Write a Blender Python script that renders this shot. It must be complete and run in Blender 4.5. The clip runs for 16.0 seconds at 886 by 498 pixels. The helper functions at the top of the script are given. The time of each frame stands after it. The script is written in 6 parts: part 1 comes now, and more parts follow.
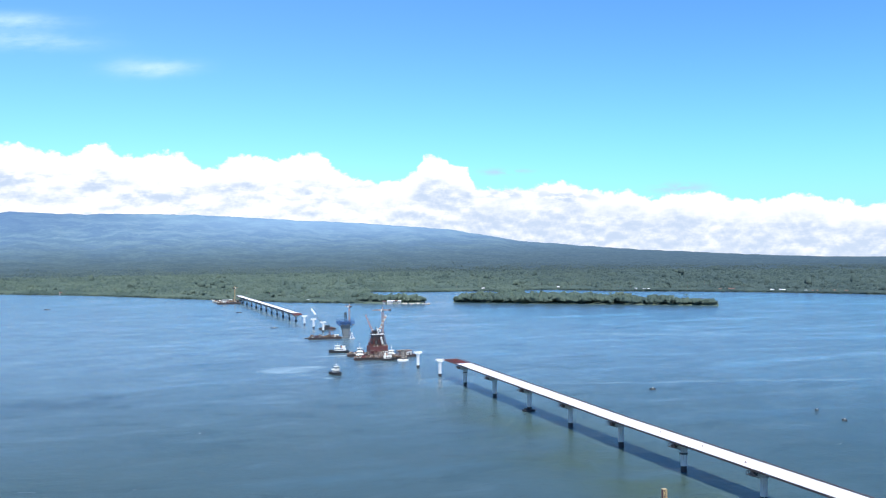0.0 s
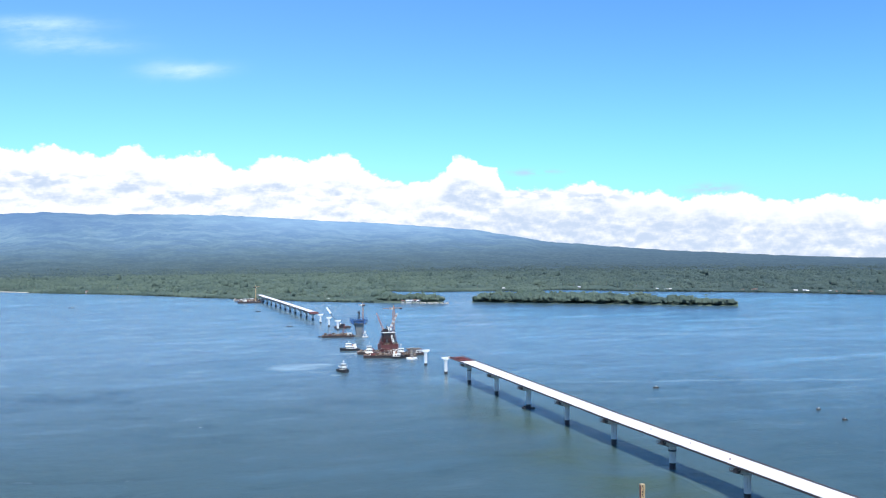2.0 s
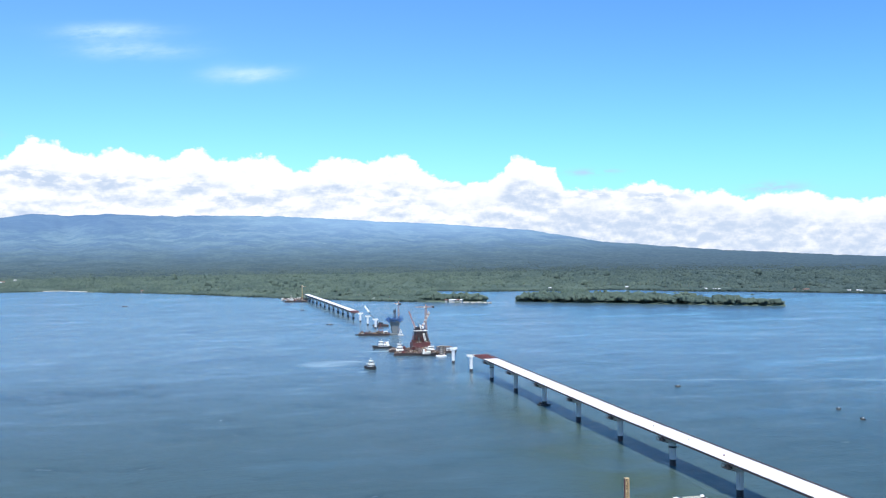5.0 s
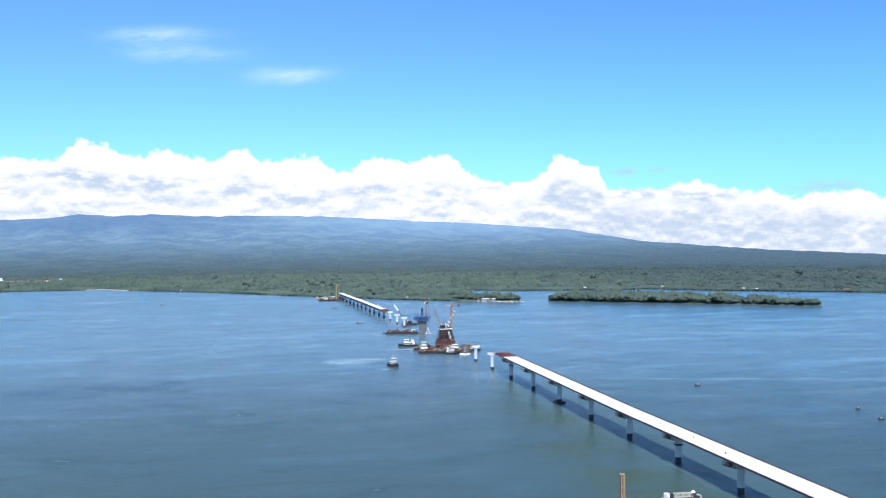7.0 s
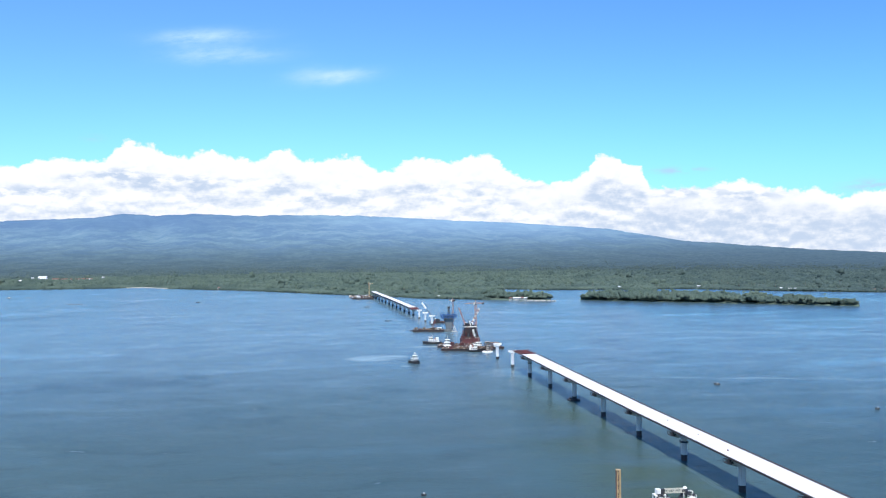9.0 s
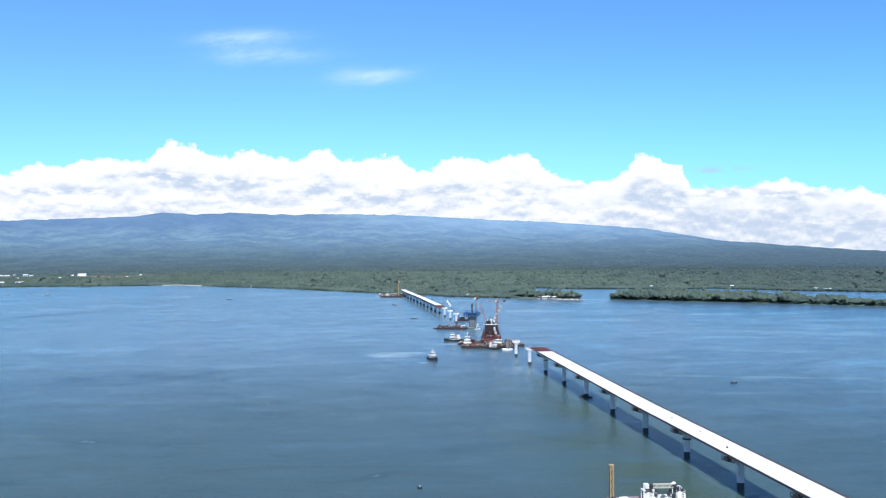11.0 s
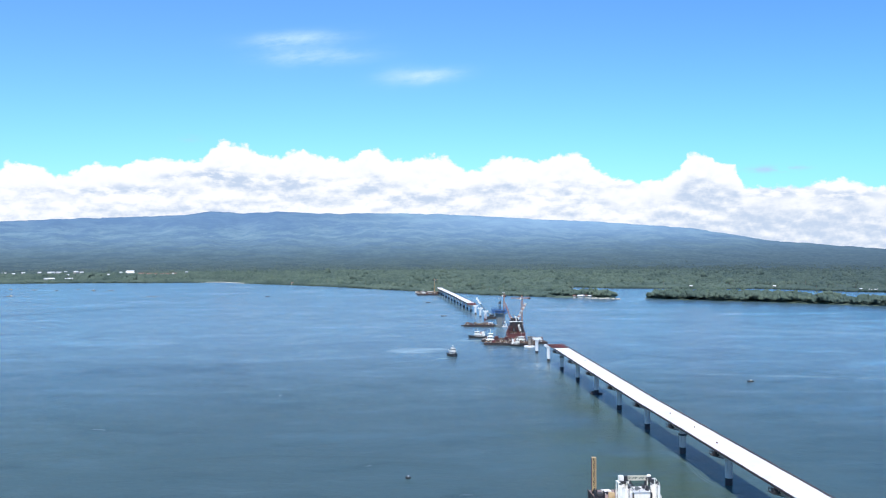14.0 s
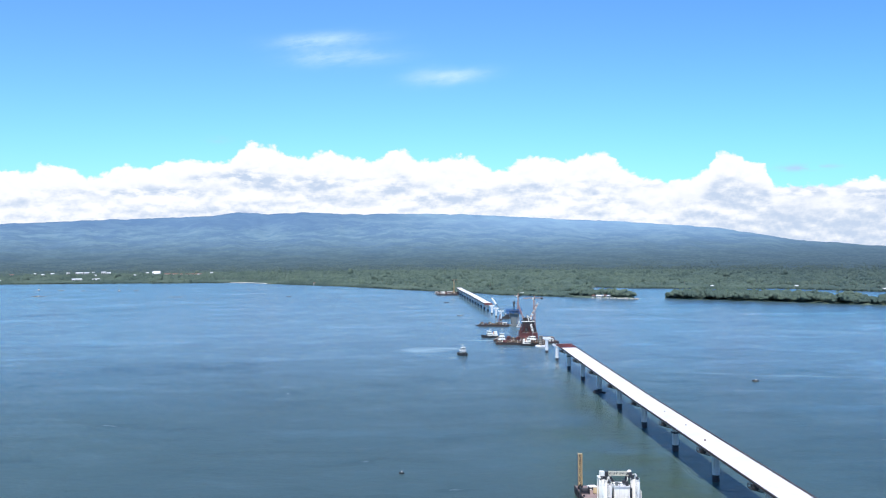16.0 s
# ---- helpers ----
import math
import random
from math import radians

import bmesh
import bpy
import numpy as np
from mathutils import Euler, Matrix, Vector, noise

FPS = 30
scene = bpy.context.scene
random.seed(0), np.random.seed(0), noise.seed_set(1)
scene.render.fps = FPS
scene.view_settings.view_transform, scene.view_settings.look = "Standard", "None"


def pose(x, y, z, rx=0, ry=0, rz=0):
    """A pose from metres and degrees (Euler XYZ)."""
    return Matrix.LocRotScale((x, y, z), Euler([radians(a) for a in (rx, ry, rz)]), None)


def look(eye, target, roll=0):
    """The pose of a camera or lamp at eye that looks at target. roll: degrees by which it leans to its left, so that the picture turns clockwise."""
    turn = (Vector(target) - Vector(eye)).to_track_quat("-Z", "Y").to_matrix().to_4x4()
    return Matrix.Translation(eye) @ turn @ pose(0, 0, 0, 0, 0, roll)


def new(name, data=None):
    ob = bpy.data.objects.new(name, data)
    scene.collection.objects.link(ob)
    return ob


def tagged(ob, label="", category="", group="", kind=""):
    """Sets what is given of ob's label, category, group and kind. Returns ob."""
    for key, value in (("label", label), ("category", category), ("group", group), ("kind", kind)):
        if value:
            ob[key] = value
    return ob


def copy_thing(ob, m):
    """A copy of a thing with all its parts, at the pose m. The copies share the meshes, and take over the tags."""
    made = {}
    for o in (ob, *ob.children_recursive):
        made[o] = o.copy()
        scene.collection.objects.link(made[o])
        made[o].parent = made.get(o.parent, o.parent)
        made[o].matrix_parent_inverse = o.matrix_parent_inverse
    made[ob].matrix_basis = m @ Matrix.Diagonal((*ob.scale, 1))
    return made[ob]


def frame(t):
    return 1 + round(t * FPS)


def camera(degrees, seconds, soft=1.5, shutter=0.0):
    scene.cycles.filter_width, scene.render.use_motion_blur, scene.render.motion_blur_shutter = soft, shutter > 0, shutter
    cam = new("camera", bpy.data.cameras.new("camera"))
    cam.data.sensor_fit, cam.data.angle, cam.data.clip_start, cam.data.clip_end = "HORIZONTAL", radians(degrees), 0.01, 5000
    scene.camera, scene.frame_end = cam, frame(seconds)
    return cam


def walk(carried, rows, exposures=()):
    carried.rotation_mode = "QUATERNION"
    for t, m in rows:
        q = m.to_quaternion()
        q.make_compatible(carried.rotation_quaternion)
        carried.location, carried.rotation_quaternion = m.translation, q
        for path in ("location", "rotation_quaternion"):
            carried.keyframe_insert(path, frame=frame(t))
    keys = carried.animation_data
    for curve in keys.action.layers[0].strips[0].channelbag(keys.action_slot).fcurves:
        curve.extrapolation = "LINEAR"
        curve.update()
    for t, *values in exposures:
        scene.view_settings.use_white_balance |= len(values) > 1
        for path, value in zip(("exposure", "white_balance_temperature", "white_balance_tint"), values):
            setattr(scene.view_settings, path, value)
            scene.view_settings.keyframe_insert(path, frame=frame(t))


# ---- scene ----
cam = camera(52.21, 16.0, soft=1.1)
PATH = [
    (0.0, -228.86, -624.28, 98.61, 20.401, -0.437, -0.558),
    (0.5, -225.02, -626.26, 98.03, 20.006, -0.421, -0.518),
    (1.0, -221.26, -628.43, 97.55, 19.563, -0.405, -0.497),
    (1.5, -217.57, -630.75, 97.15, 19.076, -0.391, -0.490),
    (2.0, -213.94, -633.16, 96.82, 18.551, -0.376, -0.496),
    (2.5, -210.34, -635.62, 96.53, 17.993, -0.363, -0.509),
    (3.0, -206.78, -638.09, 96.28, 17.406, -0.350, -0.529),
    (3.5, -203.23, -640.54, 96.04, 16.796, -0.339, -0.553),
    (4.0, -199.69, -642.94, 95.82, 16.166, -0.328, -0.578),
    (6.5, -181.84, -653.38, 94.49, 12.860, -0.292, -0.663),
    (7.0, -178.20, -655.06, 94.15, 12.191, -0.288, -0.664),
    (7.5, -174.55, -656.59, 93.77, 11.526, -0.286, -0.658),
    (8.0, -170.86, -657.98, 93.35, 10.868, -0.284, -0.645),
    (8.5, -167.16, -659.23, 92.90, 10.219, -0.283, -0.626),
    (9.0, -163.43, -660.35, 92.43, 9.580, -0.282, -0.599),
    (11.5, -144.69, -664.74, 89.82, 6.607, -0.289, -0.402),
    (12.0, -140.98, -665.57, 89.33, 6.064, -0.291, -0.359),
    (12.5, -137.30, -666.47, 88.86, 5.539, -0.292, -0.319),
    (13.0, -133.68, -667.48, 88.45, 5.033, -0.293, -0.285),
    (13.5, -130.12, -668.65, 88.11, 4.546, -0.293, -0.260),
    (14.0, -126.65, -670.04, 87.85, 4.078, -0.292, -0.245),
    (14.5, -123.27, -671.70, 87.70, 3.627, -0.290, -0.245),
    (15.0, -120.01, -673.70, 87.68, 3.194, -0.286, -0.264),
    (15.5, -116.89, -676.09, 87.81, 2.777, -0.281, -0.304),
    (16.0, -113.92, -678.95, 88.11, 2.376, -0.273, -0.369),
]
walk(cam, [(t, pose(x, y, z, 90 + pitch, -roll, -yaw)) for t, x, y, z, yaw, pitch, roll in PATH], [(0.0, 0.07), (8.0, -0.02), (16.0, -0.04)])

# ---- world, sun ----
SUN_TO = Vector((-0.17, -0.50, 0.85)).normalized()


def nodes_of(owner):
    owner.use_nodes = True
    tree = owner.node_tree
    tree.nodes.clear()
    return tree


def put(tree, source, target):
    tree.links.new(source, target)


def maths(tree, op, a, b=None, c=None, clamp=False):
    node = tree.nodes.new("ShaderNodeMath")
    node.operation, node.use_clamp = op, clamp
    for n, v in enumerate((a, b, c)):
        if v is None:
            continue
        if isinstance(v, (int, float)):
            node.inputs[n].default_value = v
        else:
            tree.links.new(v, node.inputs[n])
    return node.outputs[0]


def smooth(tree, value, low, high, to_low=0.0, to_high=1.0):
    node = tree.nodes.new("ShaderNodeMapRange")
    node.interpolation_type = "SMOOTHSTEP"
    tree.links.new(value, node.inputs[0])
    for n, v in zip((1, 2, 3, 4), (low, high, to_low, to_high)):
        node.inputs[n].default_value = v
    return node.outputs[0]


def noise_of(tree, vector, scale, detail=4.0, rough=0.55, colour=False):
    node = tree.nodes.new("ShaderNodeTexNoise")
    tree.links.new(vector, node.inputs["Vector"])
    node.inputs["Scale"].default_value = scale
    node.inputs["Detail"].default_value = detail
    node.inputs["Roughness"].default_value = rough
    return node.outputs["Color" if colour else "Fac"]


def mixed(tree, fac, a, b, blend="MIX"):
    node = tree.nodes.new("ShaderNodeMix")
    node.data_type, node.blend_type = "RGBA", blend
    for v, slot in ((fac, 0), (a, 6), (b, 7)):
        if isinstance(v, (int, float)):
            node.inputs[slot].default_value = v
        elif isinstance(v, tuple):
            node.inputs[slot].default_value = (*v, 1.0)
        else:
            tree.links.new(v, node.inputs[slot])
    return node.outputs[2]


def combined(tree, x, y, z):
    node = tree.nodes.new("ShaderNodeCombineXYZ")
    for n, v in enumerate((x, y, z)):
        if isinstance(v, (int, float)):
            node.inputs[n].default_value = v
        else:
            tree.links.new(v, node.inputs[n])
    return node.outputs[0]


# height of the cloud tops above the horizon, degrees, by compass bearing
CLOUD_TOPS = [(-60, 3.6), (-30, 3.8), (-23.7, 4.5), (-22.5, 4.45), (-21.2, 4.9), (-19.8, 4.75), (-18.7, 4.35), (-16.8, 5), (-15.2, 5), (-13.4, 5.4), 
              (-10.7, 5.3), (-10.3, 6), (-9.5, 6.4), (-8.9, 6.4), (-7.9, 6), (-6.1, 5.65), (-5.5, 6), (-4.8, 5.95), (-4, 5.6), (-2.1, 5.4), 
              (-1.2, 5.6), (-0.4, 6.25), (0.6, 5.6), (2, 5.4), (3.8, 5.7), (6, 4.95), (7.9, 5.6), (8.7, 5.7), (10.2, 5.3), (11.9, 5.7), 
              (13.9, 4.6), (16.5, 4), (18.6, 4.5), (18.9, 5.2), (19.5, 5.55), (21, 5), (22.2, 4.4), (22.7, 3.5), (26.5, 3.5), (27.3, 3.8), 
              (29.1, 3.5), (29.7, 3.1), (32.1, 3.2), (33.9, 2.65), (34.5, 3), (39.9, 2.5), (42.4, 2.8), (44.2, 2.2), (60, 2.6)]

world = bpy.data.worlds.new("sky")
scene.world = world
wt = nodes_of(world)
coords = wt.nodes.new("ShaderNodeTexCoord")
split = wt.nodes.new("ShaderNodeSeparateXYZ")
put(wt, coords.outputs["Generated"], split.inputs[0])
bearing = maths(wt, "MULTIPLY", maths(wt, "ARCTAN2", split.outputs[0], split.outputs[1]), 57.2958)
height = maths(wt, "MULTIPLY", maths(wt, "ARCSINE", split.outputs[2]), 57.2958)
sky = wt.nodes.new("ShaderNodeTexSky")
sky.sky_type, sky.sun_disc = "NISHITA", False
sky.sun_elevation, sky.sun_rotation = math.asin(SUN_TO.z), math.atan2(SUN_TO.x, SUN_TO.y)
sky.air_density, sky.dust_density, sky.ozone_density = 1.0, 0.6, 1.5
sky_tint = mixed(wt, smooth(wt, height, 2, 15), (1.00, 1.92, 2.62), (0.95, 1.67, 2.66))
deeper = smooth(wt, bearing, -8, 46, 1.02, 0.86)
sky_colour = mixed(wt, 1.0, sky.outputs[0], sky_tint, "MULTIPLY")
sky_colour = mixed(wt, 1.0, sky_colour, combined(wt, maths(wt, "POWER", deeper, 1.6), deeper, maths(wt, "POWER", deeper, 0.4)), "MULTIPLY")

curve = wt.nodes.new("ShaderNodeFloatCurve")
points = curve.mapping.curves[0].points
curve.mapping.use_clip = False
for n, (at_bearing, top) in enumerate(CLOUD_TOPS):
    place = ((at_bearing + 60) / 120, top / 10)
    if n == 0:
        points[0].location = place
    elif n == len(CLOUD_TOPS) - 1:
        points[-1].location = place
    else:
        points.new(*place)
curve.mapping.update()
span = wt.nodes.new("ShaderNodeMapRange")
put(wt, bearing, span.inputs[0])
span.inputs[1].default_value, span.inputs[2].default_value = -60, 60
put(wt, span.outputs[0], curve.inputs[1])
tops = maths(wt, "MULTIPLY", curve.outputs[0], 10.0)

# cauliflower heads: rounded cells at three sizes heap up on the line of the tops
def cells(vector, scale):
    node = wt.nodes.new("ShaderNodeTexVoronoi")
    node.feature = "SMOOTH_F1"
    put(wt, vector, node.inputs["Vector"])
    node.inputs["Scale"].default_value = scale
    node.inputs["Smoothness"].default_value = 0.25
    return node.outputs["Distance"]


def heads(lift):
    plane = combined(wt, bearing, maths(wt, "MULTIPLY", maths(wt, "ADD", height, lift), 1.3), 3.7)
    warp = wt.nodes.new("ShaderNodeVectorMath")
    warp.operation = "MULTIPLY_ADD"
    put(wt, noise_of(wt, plane, 0.9, 3, 0.5, True), warp.inputs[0])
    warp.inputs[1].default_value = (0.7, 0.7, 0.0)
    put(wt, plane, warp.inputs[2])
    total = maths(wt, "MULTIPLY", maths(wt, "SUBTRACT", 0.40, cells(warp.outputs[0], 0.75)), 0.50)
    for scale, size in ((1.7, 0.34), (3.9, 0.17), (8.5, 0.06)):
        total = maths(wt, "ADD", total, maths(wt, "MULTIPLY", maths(wt, "SUBTRACT", 0.40, cells(warp.outputs[0], scale)), size))
    return total


def ovals(rows, tilt=0.0):
    """Soft ovals (bearing, height, half width, half height, power), added up."""
    total = 0.0
    for bear, high, wide, tall, power in rows:
        u = maths(wt, "DIVIDE", maths(wt, "SUBTRACT", bearing, bear), wide)
        v = maths(wt, "DIVIDE", maths(wt, "SUBTRACT", maths(wt, "SUBTRACT", height, high), maths(wt, "MULTIPLY", u, tilt)), tall)
        r2 = maths(wt, "ADD", maths(wt, "MULTIPLY", u, u), maths(wt, "MULTIPLY", v, v))
        total = maths(wt, "ADD", total, maths(wt, "MULTIPLY", maths(wt, "EXPONENT", maths(wt, "MULTIPLY", r2, -1.1)), power))
    return total


heap = heads(0.0)
east = smooth(wt, bearing, 12, 25)
edge = maths(wt, "SUBTRACT", maths(wt, "ADD", tops, heap), height)
cover = smooth(wt, edge, -0.10, 0.16)
# shading: each head is bright above and blue-grey below; flat grey layers low down and in the east
layers = noise_of(wt, combined(wt, maths(wt, "MULTIPLY", bearing, 0.36), maths(wt, "MULTIPLY", height, 1.25), 5.0), 1.0, 4, 0.5)
scud = noise_of(wt, combined(wt, maths(wt, "MULTIPLY", bearing, 0.9), maths(wt, "MULTIPLY", height, 2.4), 8.0), 1.1, 4, 0.5)
depth_in = smooth(wt, maths(wt, "ADD", edge, maths(wt, "MULTIPLY", east, 0.35)), 0.75, 2.2)
middle = maths(wt, "MULTIPLY", depth_in, smooth(wt, height, 0.6, 3.2, 0.45, 1.0))
patch = maths(wt, "MULTIPLY", ovals(((-10.4, 4.3, 1.5, 0.40, 0.75), (-12.7, 4.1, 0.7, 0.25, 0.6), (-6.9, 4.05, 2.3, 0.35, 0.5), (-2.6, 3.95, 2.2, 0.32, 0.42), (-15.2, 3.3, 2.2, 0.32, 0.55),
                                     (-19.0, 3.2, 2.5, 0.3, 0.4), (7.5, 3.5, 2.6, 0.32, 0.34), (3.0, 2.9, 2.4, 0.28, 0.3), (24.5, 3.05, 2.6, 0.42, 0.6), (28.6, 2.75, 2.2, 0.36, 0.55), (15.0, 3.6, 1.6, 0.3, 0.4))),
              smooth(wt, scud, 0.34, 0.62))
under = maths(wt, "MULTIPLY", maths(wt, "SUBTRACT", heads(0.32), heap), maths(wt, "MULTIPLY", smooth(wt, edge, 0.05, 0.7), maths(wt, "ADD", 0.42, maths(wt, "MULTIPLY", depth_in, 0.35))))
shade = maths(wt, "ADD", under, patch)
shade = maths(wt, "ADD", shade, maths(wt, "MULTIPLY", maths(wt, "SUBTRACT", layers, 0.46), maths(wt, "MULTIPLY", middle, 1.9)))
shade = maths(wt, "ADD", shade, maths(wt, "MULTIPLY", maths(wt, "SUBTRACT", scud, 0.5), maths(wt, "MULTIPLY", depth_in, 0.9)))
shade = maths(wt, "ADD", shade, maths(wt, "MULTIPLY", depth_in, maths(wt, "ADD", 0.12, maths(wt, "MULTIPLY", east, 0.34))))
grey = smooth(wt, shade, -0.12, 0.80)
cloud_colour = mixed(wt, grey, (1.06, 1.08, 1.12), (0.595, 0.715, 0.91))
# thin high wisps, and a few grey shreds over the eastern clouds
streak = noise_of(wt, combined(wt, maths(wt, "MULTIPLY", bearing, 0.35), maths(wt, "SUBTRACT", maths(wt, "MULTIPLY", height, 1.1), maths(wt, "MULTIPLY", bearing, 0.12)), 2.0), 1.1, 6, 0.6)
wisp = ovals(((-4.8, 12.7, 2.8, 0.42, 0.9), (-6.4, 12.45, 1.6, 0.4, 0.5), (-3.4, 11.65, 3.0, 0.50, 0.75), (-5.4, 11.75, 1.8, 0.45, 0.45), (3.2, 10.5, 1.9, 0.44, 1.15), (1.2, 10.6, 1.6, 0.5, 0.4)), 0.20)
wisp = maths(wt, "MULTIPLY", wisp, smooth(wt, streak, 0.16, 0.78, 0.0, 0.85), clamp=True)
shred = maths(wt, "MULTIPLY", ovals(((23.9, 4.38, 1.2, 0.20, 0.75), (25.4, 4.42, 0.8, 0.12, 0.4), (35.2, 3.15, 1.5, 0.32, 0.8), (-11.5, 6.5, 0.6, 0.2, 0.3))), smooth(wt, scud, 0.30, 0.62), clamp=True)

SKY_POWER = 0.085
back = wt.nodes.new("ShaderNodeBackground")
final = mixed(wt, wisp, mixed(wt, 1.0, sky_colour, (SKY_POWER, SKY_POWER, SKY_POWER), "MULTIPLY"), (0.62, 0.90, 1.0))
final = mixed(wt, shred, final, (0.52, 0.68, 0.90))
final = mixed(wt, cover, final, cloud_colour)
put(wt, final, back.inputs[0])
put(wt, back.outputs[0], wt.nodes.new("ShaderNodeOutputWorld").inputs[0])

sun = new("sun", bpy.data.lights.new("sun", "SUN"))
sun.data.energy, sun.data.angle, sun.data.color = 4.8, radians(0.53), (1.0, 0.945, 0.85)
sun.matrix_world = look(SUN_TO * 300, (0, 0, 0))

# ---- materials ----
def surface(name, colour, dark=None, rough=0.7, scale=1.0, metal=0.0, bump=0.15, fine=8.0, random_tint=0.0, island=0.0, streaks=0.0):
    """A painted, stained or weathered surface: colour drifts to dark in patches and in fine grain."""
    m = bpy.data.materials.new(name)
    t = nodes_of(m)
    co = t.nodes.new("ShaderNodeTexCoord").outputs["Object"]
    dark = dark or tuple(c * 0.6 for c in colour)
    patches = smooth(t, noise_of(t, co, 0.35 * scale, 5, 0.6), 0.38, 0.72)
    grain = noise_of(t, co, fine * scale, 3, 0.6)
    fac = maths(t, "ADD", maths(t, "MULTIPLY", patches, 0.6), maths(t, "MULTIPLY", maths(t, "SUBTRACT", grain, 0.5), 0.8), clamp=True)
    col = mixed(t, fac, colour, dark)
    if streaks:
        down = t.nodes.new("ShaderNodeMapping")
        put(t, co, down.inputs[0])
        down.inputs["Scale"].default_value = (1.6 * scale, 1.6 * scale, 0.12 * scale)
        runs = smooth(t, noise_of(t, down.outputs[0], 2.0, 4, 0.6), 0.52, 0.75)
        col = mixed(t, maths(t, "MULTIPLY", runs, streaks), col, tuple(c * 0.45 for c in dark))
    if random_tint:
        info = t.nodes.new("ShaderNodeObjectInfo").outputs["Random"]
        col = mixed(t, maths(t, "MULTIPLY", info, random_tint), col, dark)
    if island:
        info = t.nodes.new("ShaderNodeNewGeometry").outputs["Random Per Island"]
        col = mixed(t, maths(t, "MULTIPLY", info, island), col, dark)
    b = t.nodes.new("ShaderNodeBsdfPrincipled")
    put(t, col, b.inputs["Base Color"])
    b.inputs["Roughness"].default_value, b.inputs["Metallic"].default_value = rough, metal
    if bump:
        bp = t.nodes.new("ShaderNodeBump")
        bp.inputs["Strength"].default_value, bp.inputs["Distance"].default_value = bump, 0.1
        put(t, grain, bp.inputs["Height"])
        put(t, bp.outputs[0], b.inputs["Normal"])
    put(t, b.outputs[0], t.nodes.new("ShaderNodeOutputMaterial").inputs[0])
    return m


def foliage_material(name, deep, bright):
    m = bpy.data.materials.new(name)
    t = nodes_of(m)
    geo = t.nodes.new("ShaderNodeNewGeometry")
    rnd = geo.outputs["Random Per Island"]
    broad = noise_of(t, geo.outputs["Position"], 0.012, 4, 0.6)
    fine = noise_of(t, geo.outputs["Position"], 0.5, 4, 0.7)
    fac = maths(t, "ADD", maths(t, "MULTIPLY", rnd, 0.36), maths(t, "MULTIPLY", smooth(t, broad, 0.38, 0.62), 0.55))
    fac = maths(t, "ADD", fac, maths(t, "MULTIPLY", maths(t, "SUBTRACT", fine, 0.5), 1.4), clamp=True)
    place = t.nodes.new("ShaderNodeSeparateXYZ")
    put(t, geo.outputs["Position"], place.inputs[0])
    # haze and cloud shade over the eastern woods, put into the leaf colour
    east_shade = maths(t, "MULTIPLY", smooth(t, place.outputs[0], 250, 1000), smooth(t, broad, 0.25, 0.55, 0.8, 1.0))
    b = t.nodes.new("ShaderNodeBsdfPrincipled")
    lift = t.nodes.new("ShaderNodeVectorMath")
    lift.operation = "MULTIPLY_ADD"
    put(t, geo.outputs["Normal"], lift.inputs[0])
    lift.inputs[1].default_value, lift.inputs[2].default_value = (0.26, 0.26, 0.26), (0.0, -0.12, 0.66)
    unit = t.nodes.new("ShaderNodeVectorMath")
    unit.operation = "NORMALIZE"
    put(t, lift.outputs[0], unit.inputs[0])
    put(t, unit.outputs[0], b.inputs["Normal"])
    put(t, mixed(t, maths(t, "MULTIPLY", east_shade, 0.72), mixed(t, fac, deep, bright), mixed(t, fac, (0.040, 0.068, 0.074), (0.082, 0.118, 0.106))), b.inputs["Base Color"])
    b.inputs["Roughness"].default_value = 0.75
    b.inputs["Specular IOR Level"].default_value = 0.05
    through_leaf = t.nodes.new("ShaderNodeBsdfTranslucent")
    through_leaf.inputs[0].default_value = (*bright, 1)
    leaf = t.nodes.new("ShaderNodeMixShader")
    leaf.inputs[0].default_value = 0.08
    put(t, b.outputs[0], leaf.inputs[1])
    put(t, through_leaf.outputs[0], leaf.inputs[2])
    put(t, leaf.outputs[0], t.nodes.new("ShaderNodeOutputMaterial").inputs[0])
    return m


